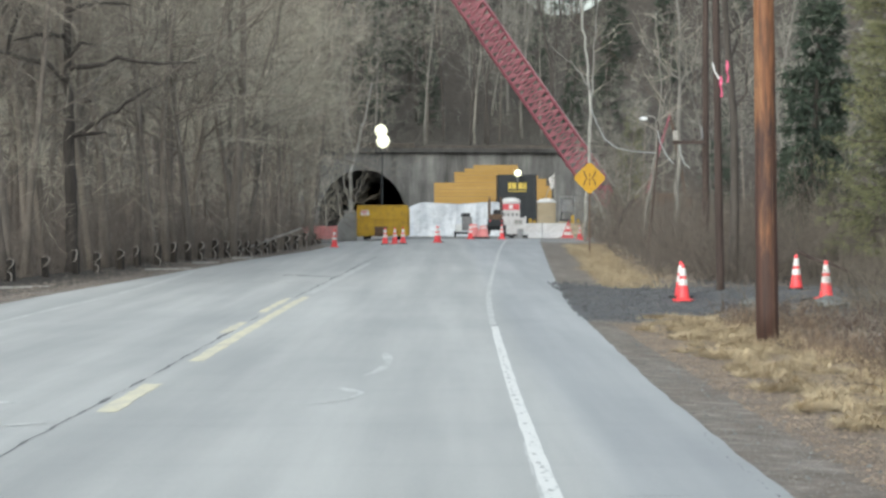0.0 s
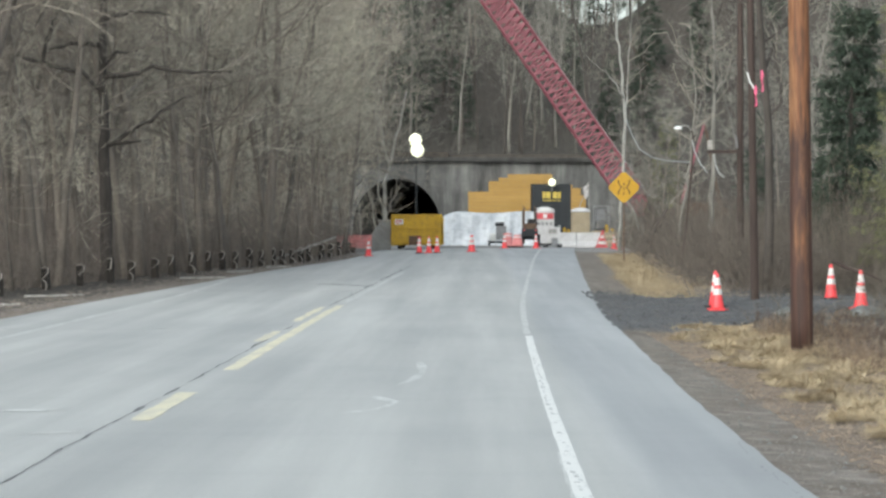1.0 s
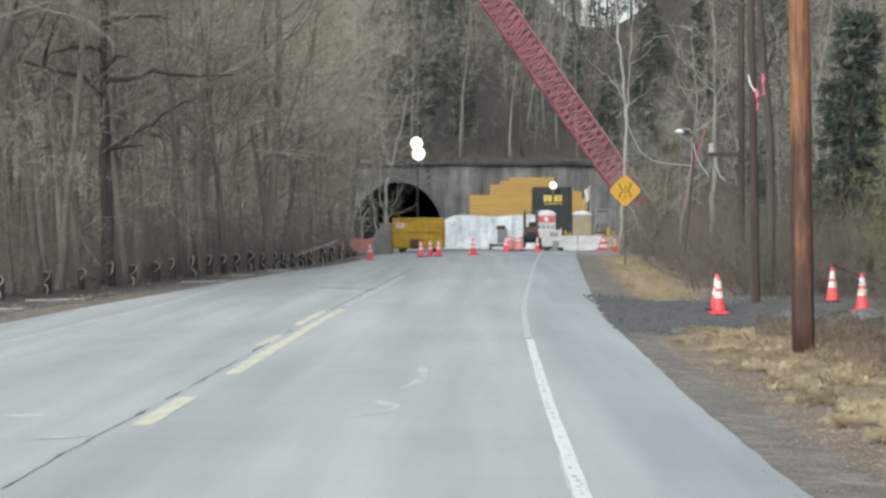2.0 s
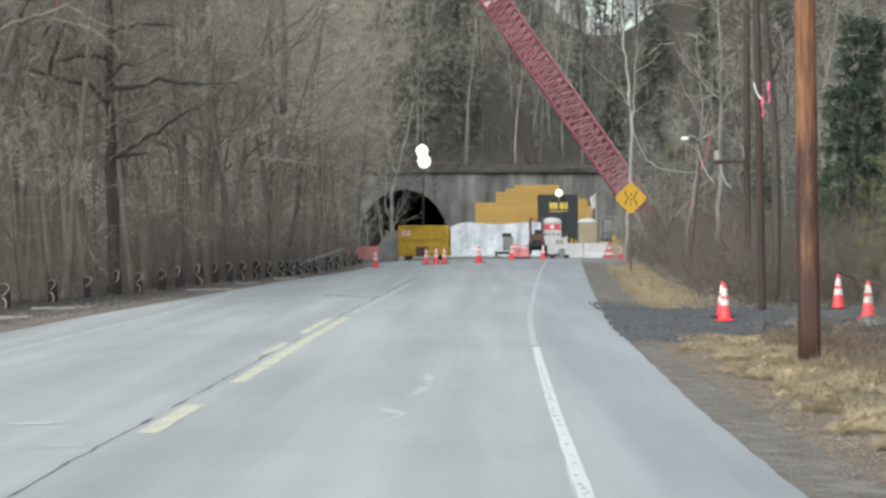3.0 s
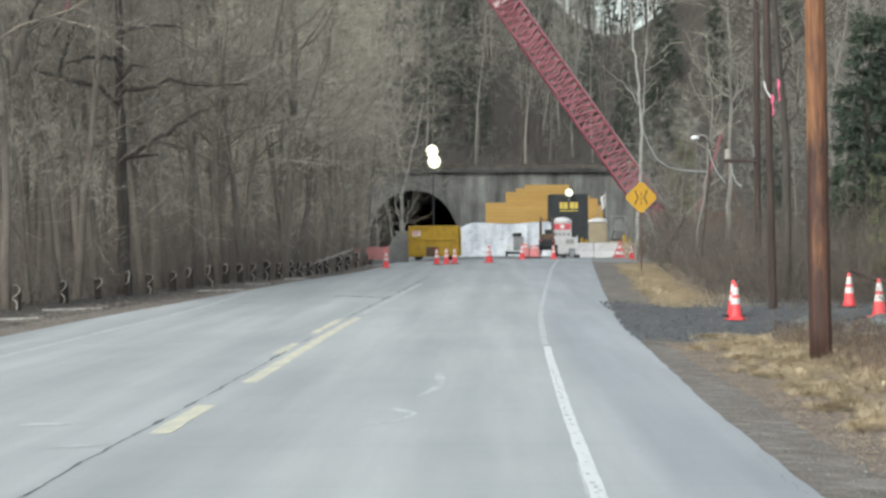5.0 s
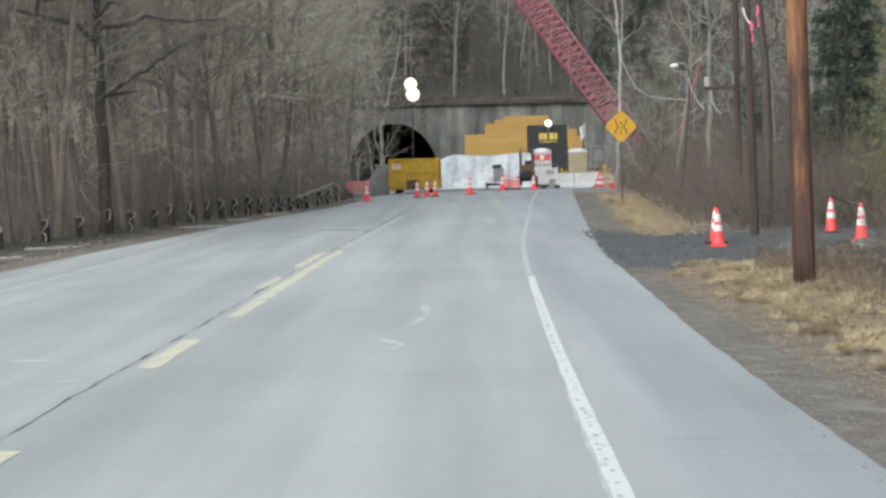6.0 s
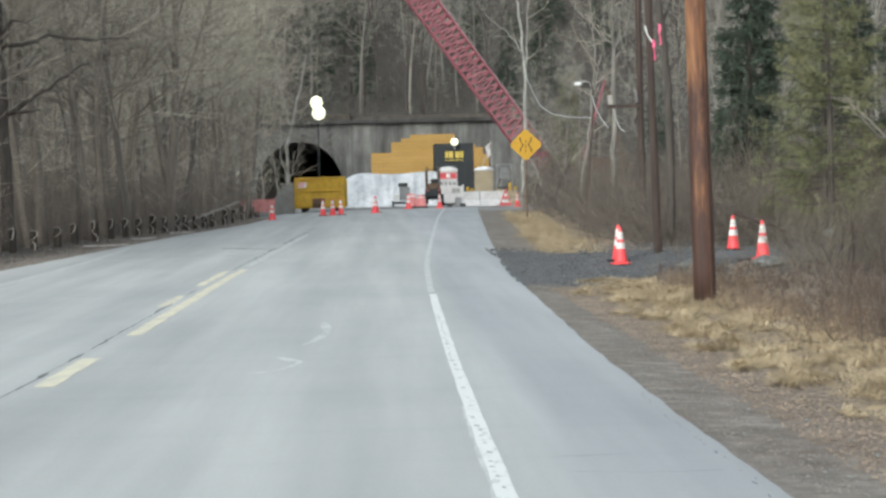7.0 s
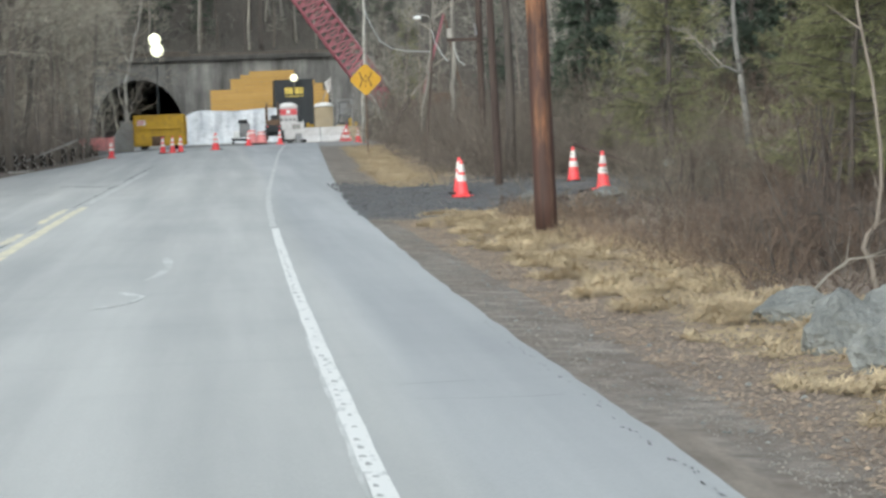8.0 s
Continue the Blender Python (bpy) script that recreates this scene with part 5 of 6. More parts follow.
def fallen_branch(pts, r, label, mat=PALE_BARK):
    g = Geo()
    pts = [Vector(p) for p in pts]
    g.tube(pts, [r * (1 - 0.6 * i / (len(pts) - 1)) for i in range(len(pts))], 6)
    rng = random.Random(int(pts[0].x * 100))
    for _ in range(5):
        p, d = along(pts, rng.uniform(0.3, 1))
        spike(g, p, side_way(rng, d, 0.8), rng.uniform(0.2, 0.5), r * 0.35)
    return tagged(part("fallen_branch", g, mat), label, "branch")


fallen_branch([(4.47, 21, 0.10), (4.62, 21.1, 0.22), (4.80, 21.1, 0.34), (4.98, 21, 0.36)], 0.014, "bare grey branch lying by the boulders", GREY_BARK)
fallen_branch([(5.22, 22, -0.02), (5.163, 22, 0.268), (5.111, 22, 0.369), (5.147, 22, 0.481), (5.228, 22, 0.568), (5.273, 22, 0.86), (5.274, 22, 1.176), (5.23, 22, 1.673), (5.132, 22, 2.216), (5.05, 22, 3.0)], 0.024, "bent grey vine stem rising from the thicket", BARK)
fallen_branch([(7.55, 59.6, 0.9), (7.9, 59.5, 0.73), (8.3, 59.2, 0.60), (8.65, 59, 0.45), (9.6, 59, 0.0)], 0.045, "dark fallen limb leaning in the scrub", DARK_POLE)

# ---------------------------------------------------------------- things along the road


def traffic_cone(x, y, z, turn, h=0.71):
    k = h / 0.71
    ob = thing("traffic_cone", (x, y, z), "orange traffic cone with two white reflective collars", "traffic cone", "traffic cones", turn=turn)
    r_at = lambda q: (0.135 - 0.105 * q / 0.71) * k
    g = Geo()
    g.box((0, 0, 0.018 * k), (0.36 * k, 0.36 * k, 0.036 * k), 0.008)
    part("base", g, ORANGE if turn % 2 else BLACK, ob)
    g = Geo()
    g.lathe([(r_at(0.03) * 1.05, 0.034 * k), (r_at(0.08), 0.08 * k), (r_at(0.69), 0.69 * k), (r_at(0.71) * 0.6, 0.71 * k)], k=18)
    cone = part("body", g, ORANGE, ob, smooth=True)
    for lo, hi in ((0.30, 0.42), (0.48, 0.63)):
        g = Geo()
        g.lathe([(r_at(lo) + 0.003, lo * k), (r_at(hi) + 0.003, hi * k)], k=18, caps=False)
        part("collar", g, COLLAR, cone, smooth=True)
    return ob


for x, y, tn in ((4.63, 53.9, 3), (4.66, 54.7, 20), (7.13, 56.4, 12), (6.95, 50.7, 7), (-4.47, 115.2, 5), (-2.45, 118.6, 8), (-2.04, 118.8, 33), (-1.69, 118.4, 14), (-0.26, 120.3, 9), (-0.20, 121.1, 40)):
    on_road = edge_left(y) < x < edge_right(y)
    traffic_cone(x, y, road_top(x, y) if on_road else land(x, y) + 0.03, tn)
for x, y in ((1.32, 134.5), (2.83, 134.5)):
    traffic_cone(x, y, road_top(x, y), 11)


def utility_pole(x, y, h, r, mat, label, lean, name="utility_pole"):
    ob = thing(name, (x, y, land(x, y) - 0.2), label, "utility pole")
    ob.matrix_basis = ob.matrix_basis @ pose(0, 0, 0, 0, lean, 0)
    g = Geo()
    n = 16
    g.tube([(0.006 * noise.noise(Vector((i, x, 0))), 0, (h + 0.2) * i / n) for i in range(n + 1)], [r * (1 - 0.22 * i / n) for i in range(n + 1)], 18)
    part("shaft", g, mat, ob, smooth=True)
    return ob


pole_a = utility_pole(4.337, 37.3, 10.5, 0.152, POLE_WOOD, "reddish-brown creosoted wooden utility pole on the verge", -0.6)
part("ground_wire", one_tube([(0.075, -0.13, 0.1), (0.07, -0.118, 3), (0.06, -0.10, 6)], 0.006, 5), RUST, pole_a)
pole_b = utility_pole(5.75, 57.9, 9.5, 0.085, DARK_POLE, "thin dark wooden utility pole", -0.9)
g = Geo()
g.tube([(5.581, 57.80, 4.811), (5.618, 57.70, 4.619), (5.712, 57.70, 4.479)], [0.02, 0.014, 0.02], 6)
tagged(part("insulator_bracket", g, WHITE_PLASTIC), "white insulator bracket on the thin pole", "insulator")


def ribbon(p, q, w):
    g, verts = Geo(), []
    a, b = Vector(p), Vector(q)
    for i in range(9):
        c = a.lerp(b, i / 8) + Vector((0.012 * math.sin(i * 1.3), 0.02 * math.cos(i * 1.1), 0))
        h = Vector((w * (0.6 + 0.3 * math.sin(i * 0.9)), 0.02 * math.sin(i * 2.0), 0))
        verts += [c - h, c + h]
    n = len(verts)
    verts += [v + Vector((0, 0.012, 0)) for v in verts]
    faces = [(2 * i, 2 * i + 2, 2 * i + 3, 2 * i + 1) for i in range(8)] + [(n + 2 * i, n + 2 * i + 1, n + 2 * i + 3, n + 2 * i + 2) for i in range(8)]
    g.add(verts, faces)
    return tagged(part("flagging_ribbon", g, RIBBON), "bright pink flagging tape tied up high", "flagging tape", "pink flagging tapes")


ribbon((5.725, 57.60, 4.532), (5.748, 57.60, 4.102), 0.032)
ribbon((5.884, 57.90, 4.863), (5.907, 57.90, 4.419), 0.03)
ribbon((-12.218, 80.00, 8.986), (-12.202, 80.00, 8.242), 0.07)
ribbon((-8.527, 90.00, 10.091), (-8.509, 90.00, 9.473), 0.07)

# service pole with crossarm, box and loose cable
pole_c = utility_pole(7.05, 75.0, 8.2, 0.10, DARK_POLE, "dark service pole with crossarm behind the scrub", 0.0)
g = Geo()
g.box((-0.42, -0.10, 3.62), (0.95, 0.08, 0.09), 0.01)
part("crossarm", g, DARK_POLE, pole_c)
part("meter_box", one_box((0.13, 0.12, 0.26), (-0.82, -0.14, 3.80), 0.02), GALV, pole_c, "grey metal box on the crossarm")
part("insulator", one_tube([(-0.10, -0.13, 3.72), (-0.12, -0.13, 4.05)], [0.03, 0.02], 8), GREY_STEEL, pole_c)
part("drop_cable", one_tube([(-0.72, -0.13, 3.55), (-0.68, -0.13, 3.30), (-0.58, -0.13, 3.05), (-0.44, -0.13, 2.93)], 0.020, 6), CABLE, pole_c, "loose pale hanging cable")


def street_lamp():
    ob = thing("street_lamp", (6.15, 80.0, land(6.15, 80)), "small grey street lamp on a thin leaning pole", "street lamp")
    part("pole", one_tube([(-0.35, 0, -0.1), (-0.15, 0, 1.6), (0.0, 0, 3.2), (0.02, 0, 4.0), (-0.03, 0, 4.15)], [0.03, 0.028, 0.025, 0.022, 0.02], 8), DARK_POLE, ob)
    part("arm", one_tube([(-0.03, 0, 4.12), (-0.10, 0, 4.24), (-0.25, 0, 4.27), (-0.34, 0, 4.24)], 0.022, 6), GALV, ob)
    g = Geo()
    g.lathe([(0.03, 0.05), (0.10, 0.03), (0.125, -0.02), (0.10, -0.055), (0.02, -0.06)], (-0.40, 0, 4.20), 14)
    part("head", g, LAMP_PALE, ob, "white lamp head", True)
    return ob


street_lamp()
cable = Geo()
cable.tube([(5.928, 112.00, 6.012), (5.978, 108.00, 5.200), (5.935, 102.00, 4.464), (5.973, 96.00, 4.024), (6.073, 90.00, 3.764), (6.153, 81.00, 3.498)], 0.019, 5)
tagged(part("hanging_cable", cable, CABLE), "pale sagging service cable", "cable")
cable = Geo()
cable.tube([(6.158, 80.00, 4.105), (6.167, 79.50, 3.800), (6.320, 79.00, 3.387), (6.429, 78.00, 3.128)], 0.017, 5)
tagged(part("hanging_cable", cable, CABLE), "pale sagging service cable", "cable")


def warning_sign():
    x, y = 5.25, 100.0
    zg, zc, half = land(x, y), 3.05, 0.60
    ob = thing("warning_sign", (x, y, zg), "yellow diamond warning sign with black curved arrows", "road sign")
    g = Geo()
    g.box((0, 0.06, (zc - zg) / 2), (0.05, 0.05, zc - zg + 0.6), 0.006)
    part("post", g, RUST, ob)
    g = Geo()
    c = 0.06
    out = [(half - c, c), (c, half - c), (-c, half - c), (-half + c, c), (-half + c, -c), (-c, -half + c), (c, -half + c), (half - c, -c)]
    g.slab([(a, b + zc - zg) for a, b in out], -0.004, 0.02)
    panel = part("panel", g, SIGN_YELLOW, ob)
    for side in (-1, 1):
        g = Geo()
        path = []
        for i in range(17):
            s = i / 16
            xx = side * (0.20 - 0.10 * math.exp(-((s - 0.5) / 0.20) ** 2))
            path.append((xx, -0.26 + 0.52 * s))
        for i in range(16):
            (x0, z0), (x1, z1) = path[i], path[i + 1]
            g.slab([(x0 - 0.022, z0 + zc - zg), (x0 + 0.022, z0 + zc - zg), (x1 + 0.022, z1 + zc - zg), (x1 - 0.022, z1 + zc - zg)], -0.010, -0.006)
        part("curved_line", g, SIGN_BLACK, panel)
    for zz in (-0.22, -0.05, 0.12):
        part("lane_dash", one_box((0.035, 0.004, 0.10), (0, -0.008, zz + zc - zg)), SIGN_BLACK, panel)
    part("bracket", one_box((0.10, 0.03, 0.30), (0, 0.035, zc - zg)), GALV, ob)


warning_sign()


def guide_post(x, y, turn, tilt):
    ob = thing("guide_post", (x, y, land(x, y) - 0.1), "dark weathered guide-rail post with a bent steel strap", "guide post", "guide-rail posts along the wood", turn=turn)
    bow = 0.05 * math.sin(x * 37 + y * 5)
    ob.matrix_basis = ob.matrix_basis @ pose(0, 0, 0, tilt, tilt * 0.9, 0) @ Matrix.Scale(0.93 + 0.08 * math.sin(y * 7.7), 4, (0, 0, 1))
    g = Geo()
    g.box((0, 0, 0.36), (0.17, 0.18, 0.72), 0.015)
    stake = part("post", g, POST_WOOD, ob)
    g = Geo()
    pts = [(-0.05, -0.10, 0.74), (0.05, -0.12, 0.78), (0.12 + bow, -0.13, 0.70), (0.10 + bow, -0.135, 0.58), (0.03, -0.13, 0.48), (-0.04, -0.12, 0.44)]
    g.tube(pts, 0.020, 5)
    if math.sin(x * 91 + y * 13) > -0.45:  # on most posts the lower strap has sprung loose too
        g.tube([(-0.02, -0.12, 0.40), (0.08, -0.135, 0.33), (0.14 - bow, -0.13, 0.22), (0.10 - bow, -0.12, 0.10)], 0.019, 5)
    part("strap", g, STRAP, stake, "pale bent steel strap")
    return ob


rng_post = random.Random(8)
for y_post in (59.0, 64.4, 69.2, 72.4, 75.2, 77.3, 79.9, 82.0, 84.9, 87.4, 90.2, 92.6, 95.7, 98.4, 101.2, 103.4, 105.8, 108.4, 110.4, 114.3, 117.9, 123.4, 127.5, 132.9, 138.5):
    guide_post(post_line(y_post), y_post, rng_post.uniform(-14, 14) - 10, rng_post.uniform(-6, 6))


def debris(x, y, s, turn, tilt=0.0):
    ob = part("plank", one_box(s, (0, 0, 0), 0.01), PALE_BARK)
    ob.matrix_basis = pose(x, y, land(x, y) + s[2] / 2 + abs(math.sin(radians(tilt))) * s[0] / 2, 0, -tilt, turn)
    return tagged(ob, "pale broken board lying on the shoulder", "plank", "broken boards by the guide posts")


debris(-9.6, 63.5, (1.5, 0.18, 0.05), 40)
debris(-7.7, 78.5, (1.3, 0.16, 0.05), 20)
debris(-7.3, 86.0, (1.0, 0.15, 0.06), 50)
debris(-6.6, 93.0, (0.8, 0.2, 0.08), 10)
debris(-6.75, 108.0, (2.8, 0.12, 0.07), 8, 20)
debris(-10.0, 57.5, (1.2, 0.15, 0.05), 30)

# ---------------------------------------------------------------- construction yard


def dumpster():
    x0, x1, y0, y1, zb = -4.28, -1.82, 141.0, 147.0, road_z(142) + crossfall(-3.0, 142)
    w, d, h = x1 - x0, y1 - y0, 1.70
    ob = thing("dumpster", ((x0 + x1) / 2, y0, zb), "scuffed yellow steel roll-off dumpster", "dumpster")
    t = 0.06
    part("floor", one_box((w, d, 0.08), (0, d / 2, 0.22), 0.01), YELLOW_STEEL, ob)
    part("end_wall", one_box((w, t, h - 0.2), (0, t / 2, 0.2 + (h - 0.2) / 2), 0.01), YELLOW_STEEL, ob)
    part("end_wall", one_box((w, t, h - 0.2), (0, d - t / 2, 0.2 + (h - 0.2) / 2), 0.01), YELLOW_STEEL, ob)
    for sx in (-1, 1):
        part("side_wall", one_box((t, d - 2 * t, h - 0.2), (sx * (w / 2 - t / 2), d / 2, 0.2 + (h - 0.2) / 2), 0.01), YELLOW_STEEL, ob)
        for i in range(7):
            part("side_rib", one_box((0.08, 0.12, h - 0.3), (sx * (w / 2 + 0.04), 0.45 + i * 0.85, 0.2 + (h - 0.3) / 2), 0.01), YELLOW_STEEL, ob)
        part("corner_post", one_box((0.13, 0.10, h - 0.16), (sx * (w / 2 - 0.065), -0.052, 0.16 + (h - 0.16) / 2), 0.015), YELLOW_STEEL, ob)
        for yy in (0.5, d - 0.5):
            g = Geo()
            g.tube([(sx * 0.85 - 0.12, yy, 0.1), (sx * 0.85 + 0.12, yy, 0.1)], 0.1, 12)
            part("roller_wheel", g, BLACK, ob)
    part("top_rail", one_box((w + 0.10, 0.14, 0.12), (0, 0.0, h - 0.02), 0.02), YELLOW_STEEL, ob)
    part("cross_rail", one_box((w - 0.28, 0.08, 0.10), (0, -0.043, 1.05), 0.02), YELLOW_STEEL, ob)
    part("hook_pocket", one_box((0.62, 0.05, 0.50), (-0.08, -0.028, 0.42), 0.01), RUST, ob, "dark recessed hook pocket")
    part("hook_bar", one_tube([(-0.32, -0.12, 0.36), (0.16, -0.12, 0.36)], 0.03, 8), RUST, ob)
    decal = part("placard", one_box((0.50, 0.01, 0.26), (-0.92, -0.010, 1.36)), WHITE_PLASTIC, ob, "white decal on the dumpster")
    for i in range(3):
        part("placard_line", one_box((0.40 - 0.07 * i, 0.006, 0.035), (-0.92, -0.019, 1.44 - 0.07 * i)), RED_PLASTIC, decal)


dumpster()


def grey_wing():
    g = Geo()
    z0 = road_z(143)
    g.slab([(-6.3, z0 - 0.3), (-4.42, z0 - 0.3), (-4.42, 1.93), (-5.02, 1.90), (-5.40, 1.32), (-6.1, 0.90)], 143.6, 144.1)
    ob = part("concrete_wing", g, rough_mat("pale_concrete", (0.24, 0.245, 0.25), (0.34, 0.345, 0.35), 1.5, 0.9))
    tagged(ob, "pale grey sloping concrete wing wall beside the dumpster", "wing wall", kind="structure")
    g = Geo()
    g.tube([(-5.1, 143.85, 1.97), (-4.45, 143.85, 1.99)], 0.06, 8)
    tagged(part("steel_pipe", g, GALV), "grey pipe lying on the wing wall", "pipe")


grey_wing()


def tarp_stack():
    """Long stack under wrinkled white sheeting."""
    g = Geo()
    nu, nv = 70, 22
    verts = []
    for j in range(nv):
        for i in range(nu):
            u, v = i / (nu - 1), j / (nv - 1)
            x = -2.02 + 5.4 * u
            top = 2.5 - 0.35 * math.exp(-u * 14) + 0.05 * math.sin(u * 9)
            zb = road_z(160) - 0.02
            if v < 0.6:
                s = v / 0.6
                y, z = 160.0 - 0.35 * (1 - s) ** 1.5, zb + (top - zb) * s
            else:
                s = (v - 0.6) / 0.4
                y, z = 160.0 + 1.6 * s, top - 0.10 * s * s
            fold = 0.09 * noise.noise(Vector((x * 1.6, z * 0.7, 1))) + 0.05 * noise.noise(Vector((x * 4.5, z * 1.2, 5))) + 0.05 * math.sin(x * 6 + 2 * noise.noise(Vector((x, z, 0))))
            verts.append((x, y + fold, z + 0.04 * noise.noise(Vector((x * 2, y * 2, 8)))))
    faces = [(j * nu + i, j * nu + i + 1, (j + 1) * nu + i + 1, (j + 1) * nu + i) for j in range(nv - 1) for i in range(nu - 1)]
    b = len(verts)
    top_back = [(nv - 1) * nu + i for i in range(nu)]
    verts += [(verts[q][0], verts[q][1] + 0.05, road_z(160) - 0.02) for q in top_back]
    faces += [(top_back[i], top_back[i + 1], b + i + 1, b + i) for i in range(nu - 1)]
    for col in (0, nu - 1):
        side = [j * nu + col for j in range(nv)] + [b + col]
        faces.append(tuple(side if col == 0 else side[::-1]))
    g.add(verts, faces)
    tagged(part("tarpaulin", g, TARP, smooth=True), "long stack wrapped in wrinkled white plastic sheeting", "tarpaulin")


tarp_stack()


def container():
    x0, x1, y0, zb = 3.40, 5.76, 172.0, road_z(172)
    w, h, d = x1 - x0, 4.32 - zb, 6.0
    ob = thing("storage_container", ((x0 + x1) / 2, y0, zb), "black steel storage container with yellow lettering blocks", "container")
    part("body", one_box((w, d, h), (0, d / 2, h / 2), 0.02), BLACK_STEEL, ob)
    for sx in (-1, 1):
        part("corner_post", one_box((0.14, 0.12, h), (sx * (w / 2 - 0.06), -0.01, h / 2), 0.02), BLACK_STEEL, ob)
        g = Geo()
        g.tube([(sx * 0.35, -0.05, 0.2), (sx * 0.35, -0.05, h - 0.2)], 0.02, 6)
        leaf = part("door_leaf", one_box((w / 2 - 0.16, 0.03, h - 0.25), (sx * (w / 4 - 0.03), -0.018, h / 2), 0.01), BLACK_STEEL, ob)
        part("lock_bar", g, BLACK_STEEL, leaf)
    # emblem as plain blocks
    zl = 3.62 - zb
    for bx in (-0.31, 0.31):
        part("emblem_block", one_box((0.50, 0.008, 0.40), (bx, -0.042, zl)), LOGO_YELLOW, ob)
    part("emblem_bar", one_box((1.1, 0.008, 0.06), (0, -0.042, zl - 0.33)), LOGO_YELLOW, ob)
    lamp = thing("floodlight", (4.60, 171.6, 4.28), "lit round white floodlight on the container", "floodlight", "lit floodlights")
    g = Geo()
    g.lathe([(0.04, -0.22), (0.17, -0.16), (0.23, 0.0), (0.17, 0.16), (0.04, 0.22)], (0, 0, 0.12), 16)
    part("globe", g, LAMP_GLOW, lamp, smooth=True)
    part("stem", one_tube([(0, 0.1, -0.4), (0, 0.1, 0.05)], 0.04, 6), GREY_STEEL, lamp)


container()


def light_tower():
    x, y = -3.02, 148.5
    zb = road_z(y)
    k = y / 139.0
    ob = thing("light_tower", (x * k, y, zb), "light tower with two bright round lamps on a dark mast", "light tower")
    zt, zl = 1.6 + (5.97 - 1.6) * k - zb, 1.6 + (5.46 - 1.6) * k - zb
    g = Geo()
    g.box((0, 0, 0.6), (1.1, 1.8, 0.7), 0.05)
    part("trailer", g, GREY_STEEL, ob)
    for sx in (-1, 1):
        g = Geo()
        g.tube([(sx * 0.55, 0, 0.3), (sx * 0.72, 0, 0.3)], 0.3, 14)
        part("wheel", g, BLACK, ob)
    part("mast", one_tube([(0.0, 0, 0.9), (0.0, 0, 3.0), (0.02, 0, zt)], [0.07, 0.055, 0.04], 8), BLACK_STEEL, ob)
    part("crossbar", one_box((0.5, 0.06, 0.06), (0, 0.10, (zt + zl) / 2)), BLACK_STEEL, ob)
    for zz, xx, r in ((zt, -0.05, 0.35), (zl, 0.06, 0.37)):
        g = Geo()
        g.lathe([(0.05, -r), (r * 0.7, -r * 0.72), (r, 0.0), (r * 0.7, r * 0.72), (0.05, r)], (xx, -0.1, zz), 18)
        lamp = part("lamp_globe", g, LAMP_GLOW, ob, "glowing white lamp globe", True)


light_tower()


def portable_toilet(x, y, mat, label, roof_mat, placard):
    zb = road_z(y)
    ob = thing("portable_toilet", (x, y, zb), label, "portable toilet", "portable toilets")
    part("cabin", one_box((1.08, 1.1, 1.88), (0, 0.55, 0.99), 0.03), mat, ob)
    part("skid", one_box((1.16, 1.2, 0.1), (0, 0.55, 0.05), 0.01), BLACK, ob)
    part("door", one_box((0.70, 0.03, 1.7), (0, -0.012, 1.0), 0.02), mat, ob)
    g = Geo()
    verts, n = [], 11
    for j in range(2):
        for i in range(n):
            a = math.pi * i / (n - 1)
            verts.append((-0.58 * math.cos(a), j * 1.16 - 0.03, 1.93 + 0.26 * math.sin(a)))
    g.add(verts, [(i, i + 1, n + i + 1, n + i) for i in range(n - 1)] + [tuple(range(n))[::-1], tuple(range(n, 2 * n)), (0, n, 2 * n - 1, n - 1)])
    part("roof", g, roof_mat, ob, "white domed roof", True)
    part("vent_pipe", one_tube([(0.42, 0.95, 1.9), (0.42, 0.95, 2.35)], 0.05, 8), BLACK, ob)
    if placard:
        band = part("red_band", one_box((1.0, 0.012, 0.34), (0, -0.042, 1.66), 0.004), RED_PLASTIC, ob, "red band with pale centre")
        part("band_patch", one_box((0.22, 0.008, 0.22), (0.02, -0.055, 1.66)), WHITE_PLASTIC, band)
        for i in range(4):
            part("writing_bar", one_box((0.15, 0.008, 0.16), (-0.36 + 0.24 * i, -0.038, 1.22)), GREY_STEEL, ob)


portable_toilet(3.87, 160.0, OFF_WHITE, "white portable toilet with a red band", WHITE_PLASTIC, True)
portable_toilet(6.15, 166.0, TAN_PLASTIC, "tan portable toilet with a white domed roof", WHITE_PLASTIC, False)


def site_board():
    """White framed board that stands at the closed road's end."""
    x, y = 3.75, 139.0
    zb = road_z(y) + 0.02
    ob = thing("site_board", (x, y, zb), "white framed site notice board with a dark drawing", "notice board")
    part("panel", one_box((0.74, 0.03, 0.56), (0, 0, 0.74), 0.01), OFF_WHITE, ob)
    for sx in (-1, 1):
        part("leg", one_box((0.06, 0.06, 1.1), (sx * 0.36, 0.05, 0.55), 0.008), OFF_WHITE, ob)
        part("foot", one_box((0.26, 0.4, 0.16), (sx * 0.34, 0.0, 0.08), 0.03), BLACK, ob, "dark rubber foot")
    part("drawing", one_box((0.40, 0.008, 0.24), (0, -0.020, 0.80)), GALV, ob)
    part("drawing", one_box((0.10, 0.006, 0.12), (-0.09, -0.026, 0.80)), GREY_STEEL, ob)
    part("drawing", one_box((0.10, 0.006, 0.12), (0.09, -0.026, 0.80)), GREY_STEEL, ob)


site_board()


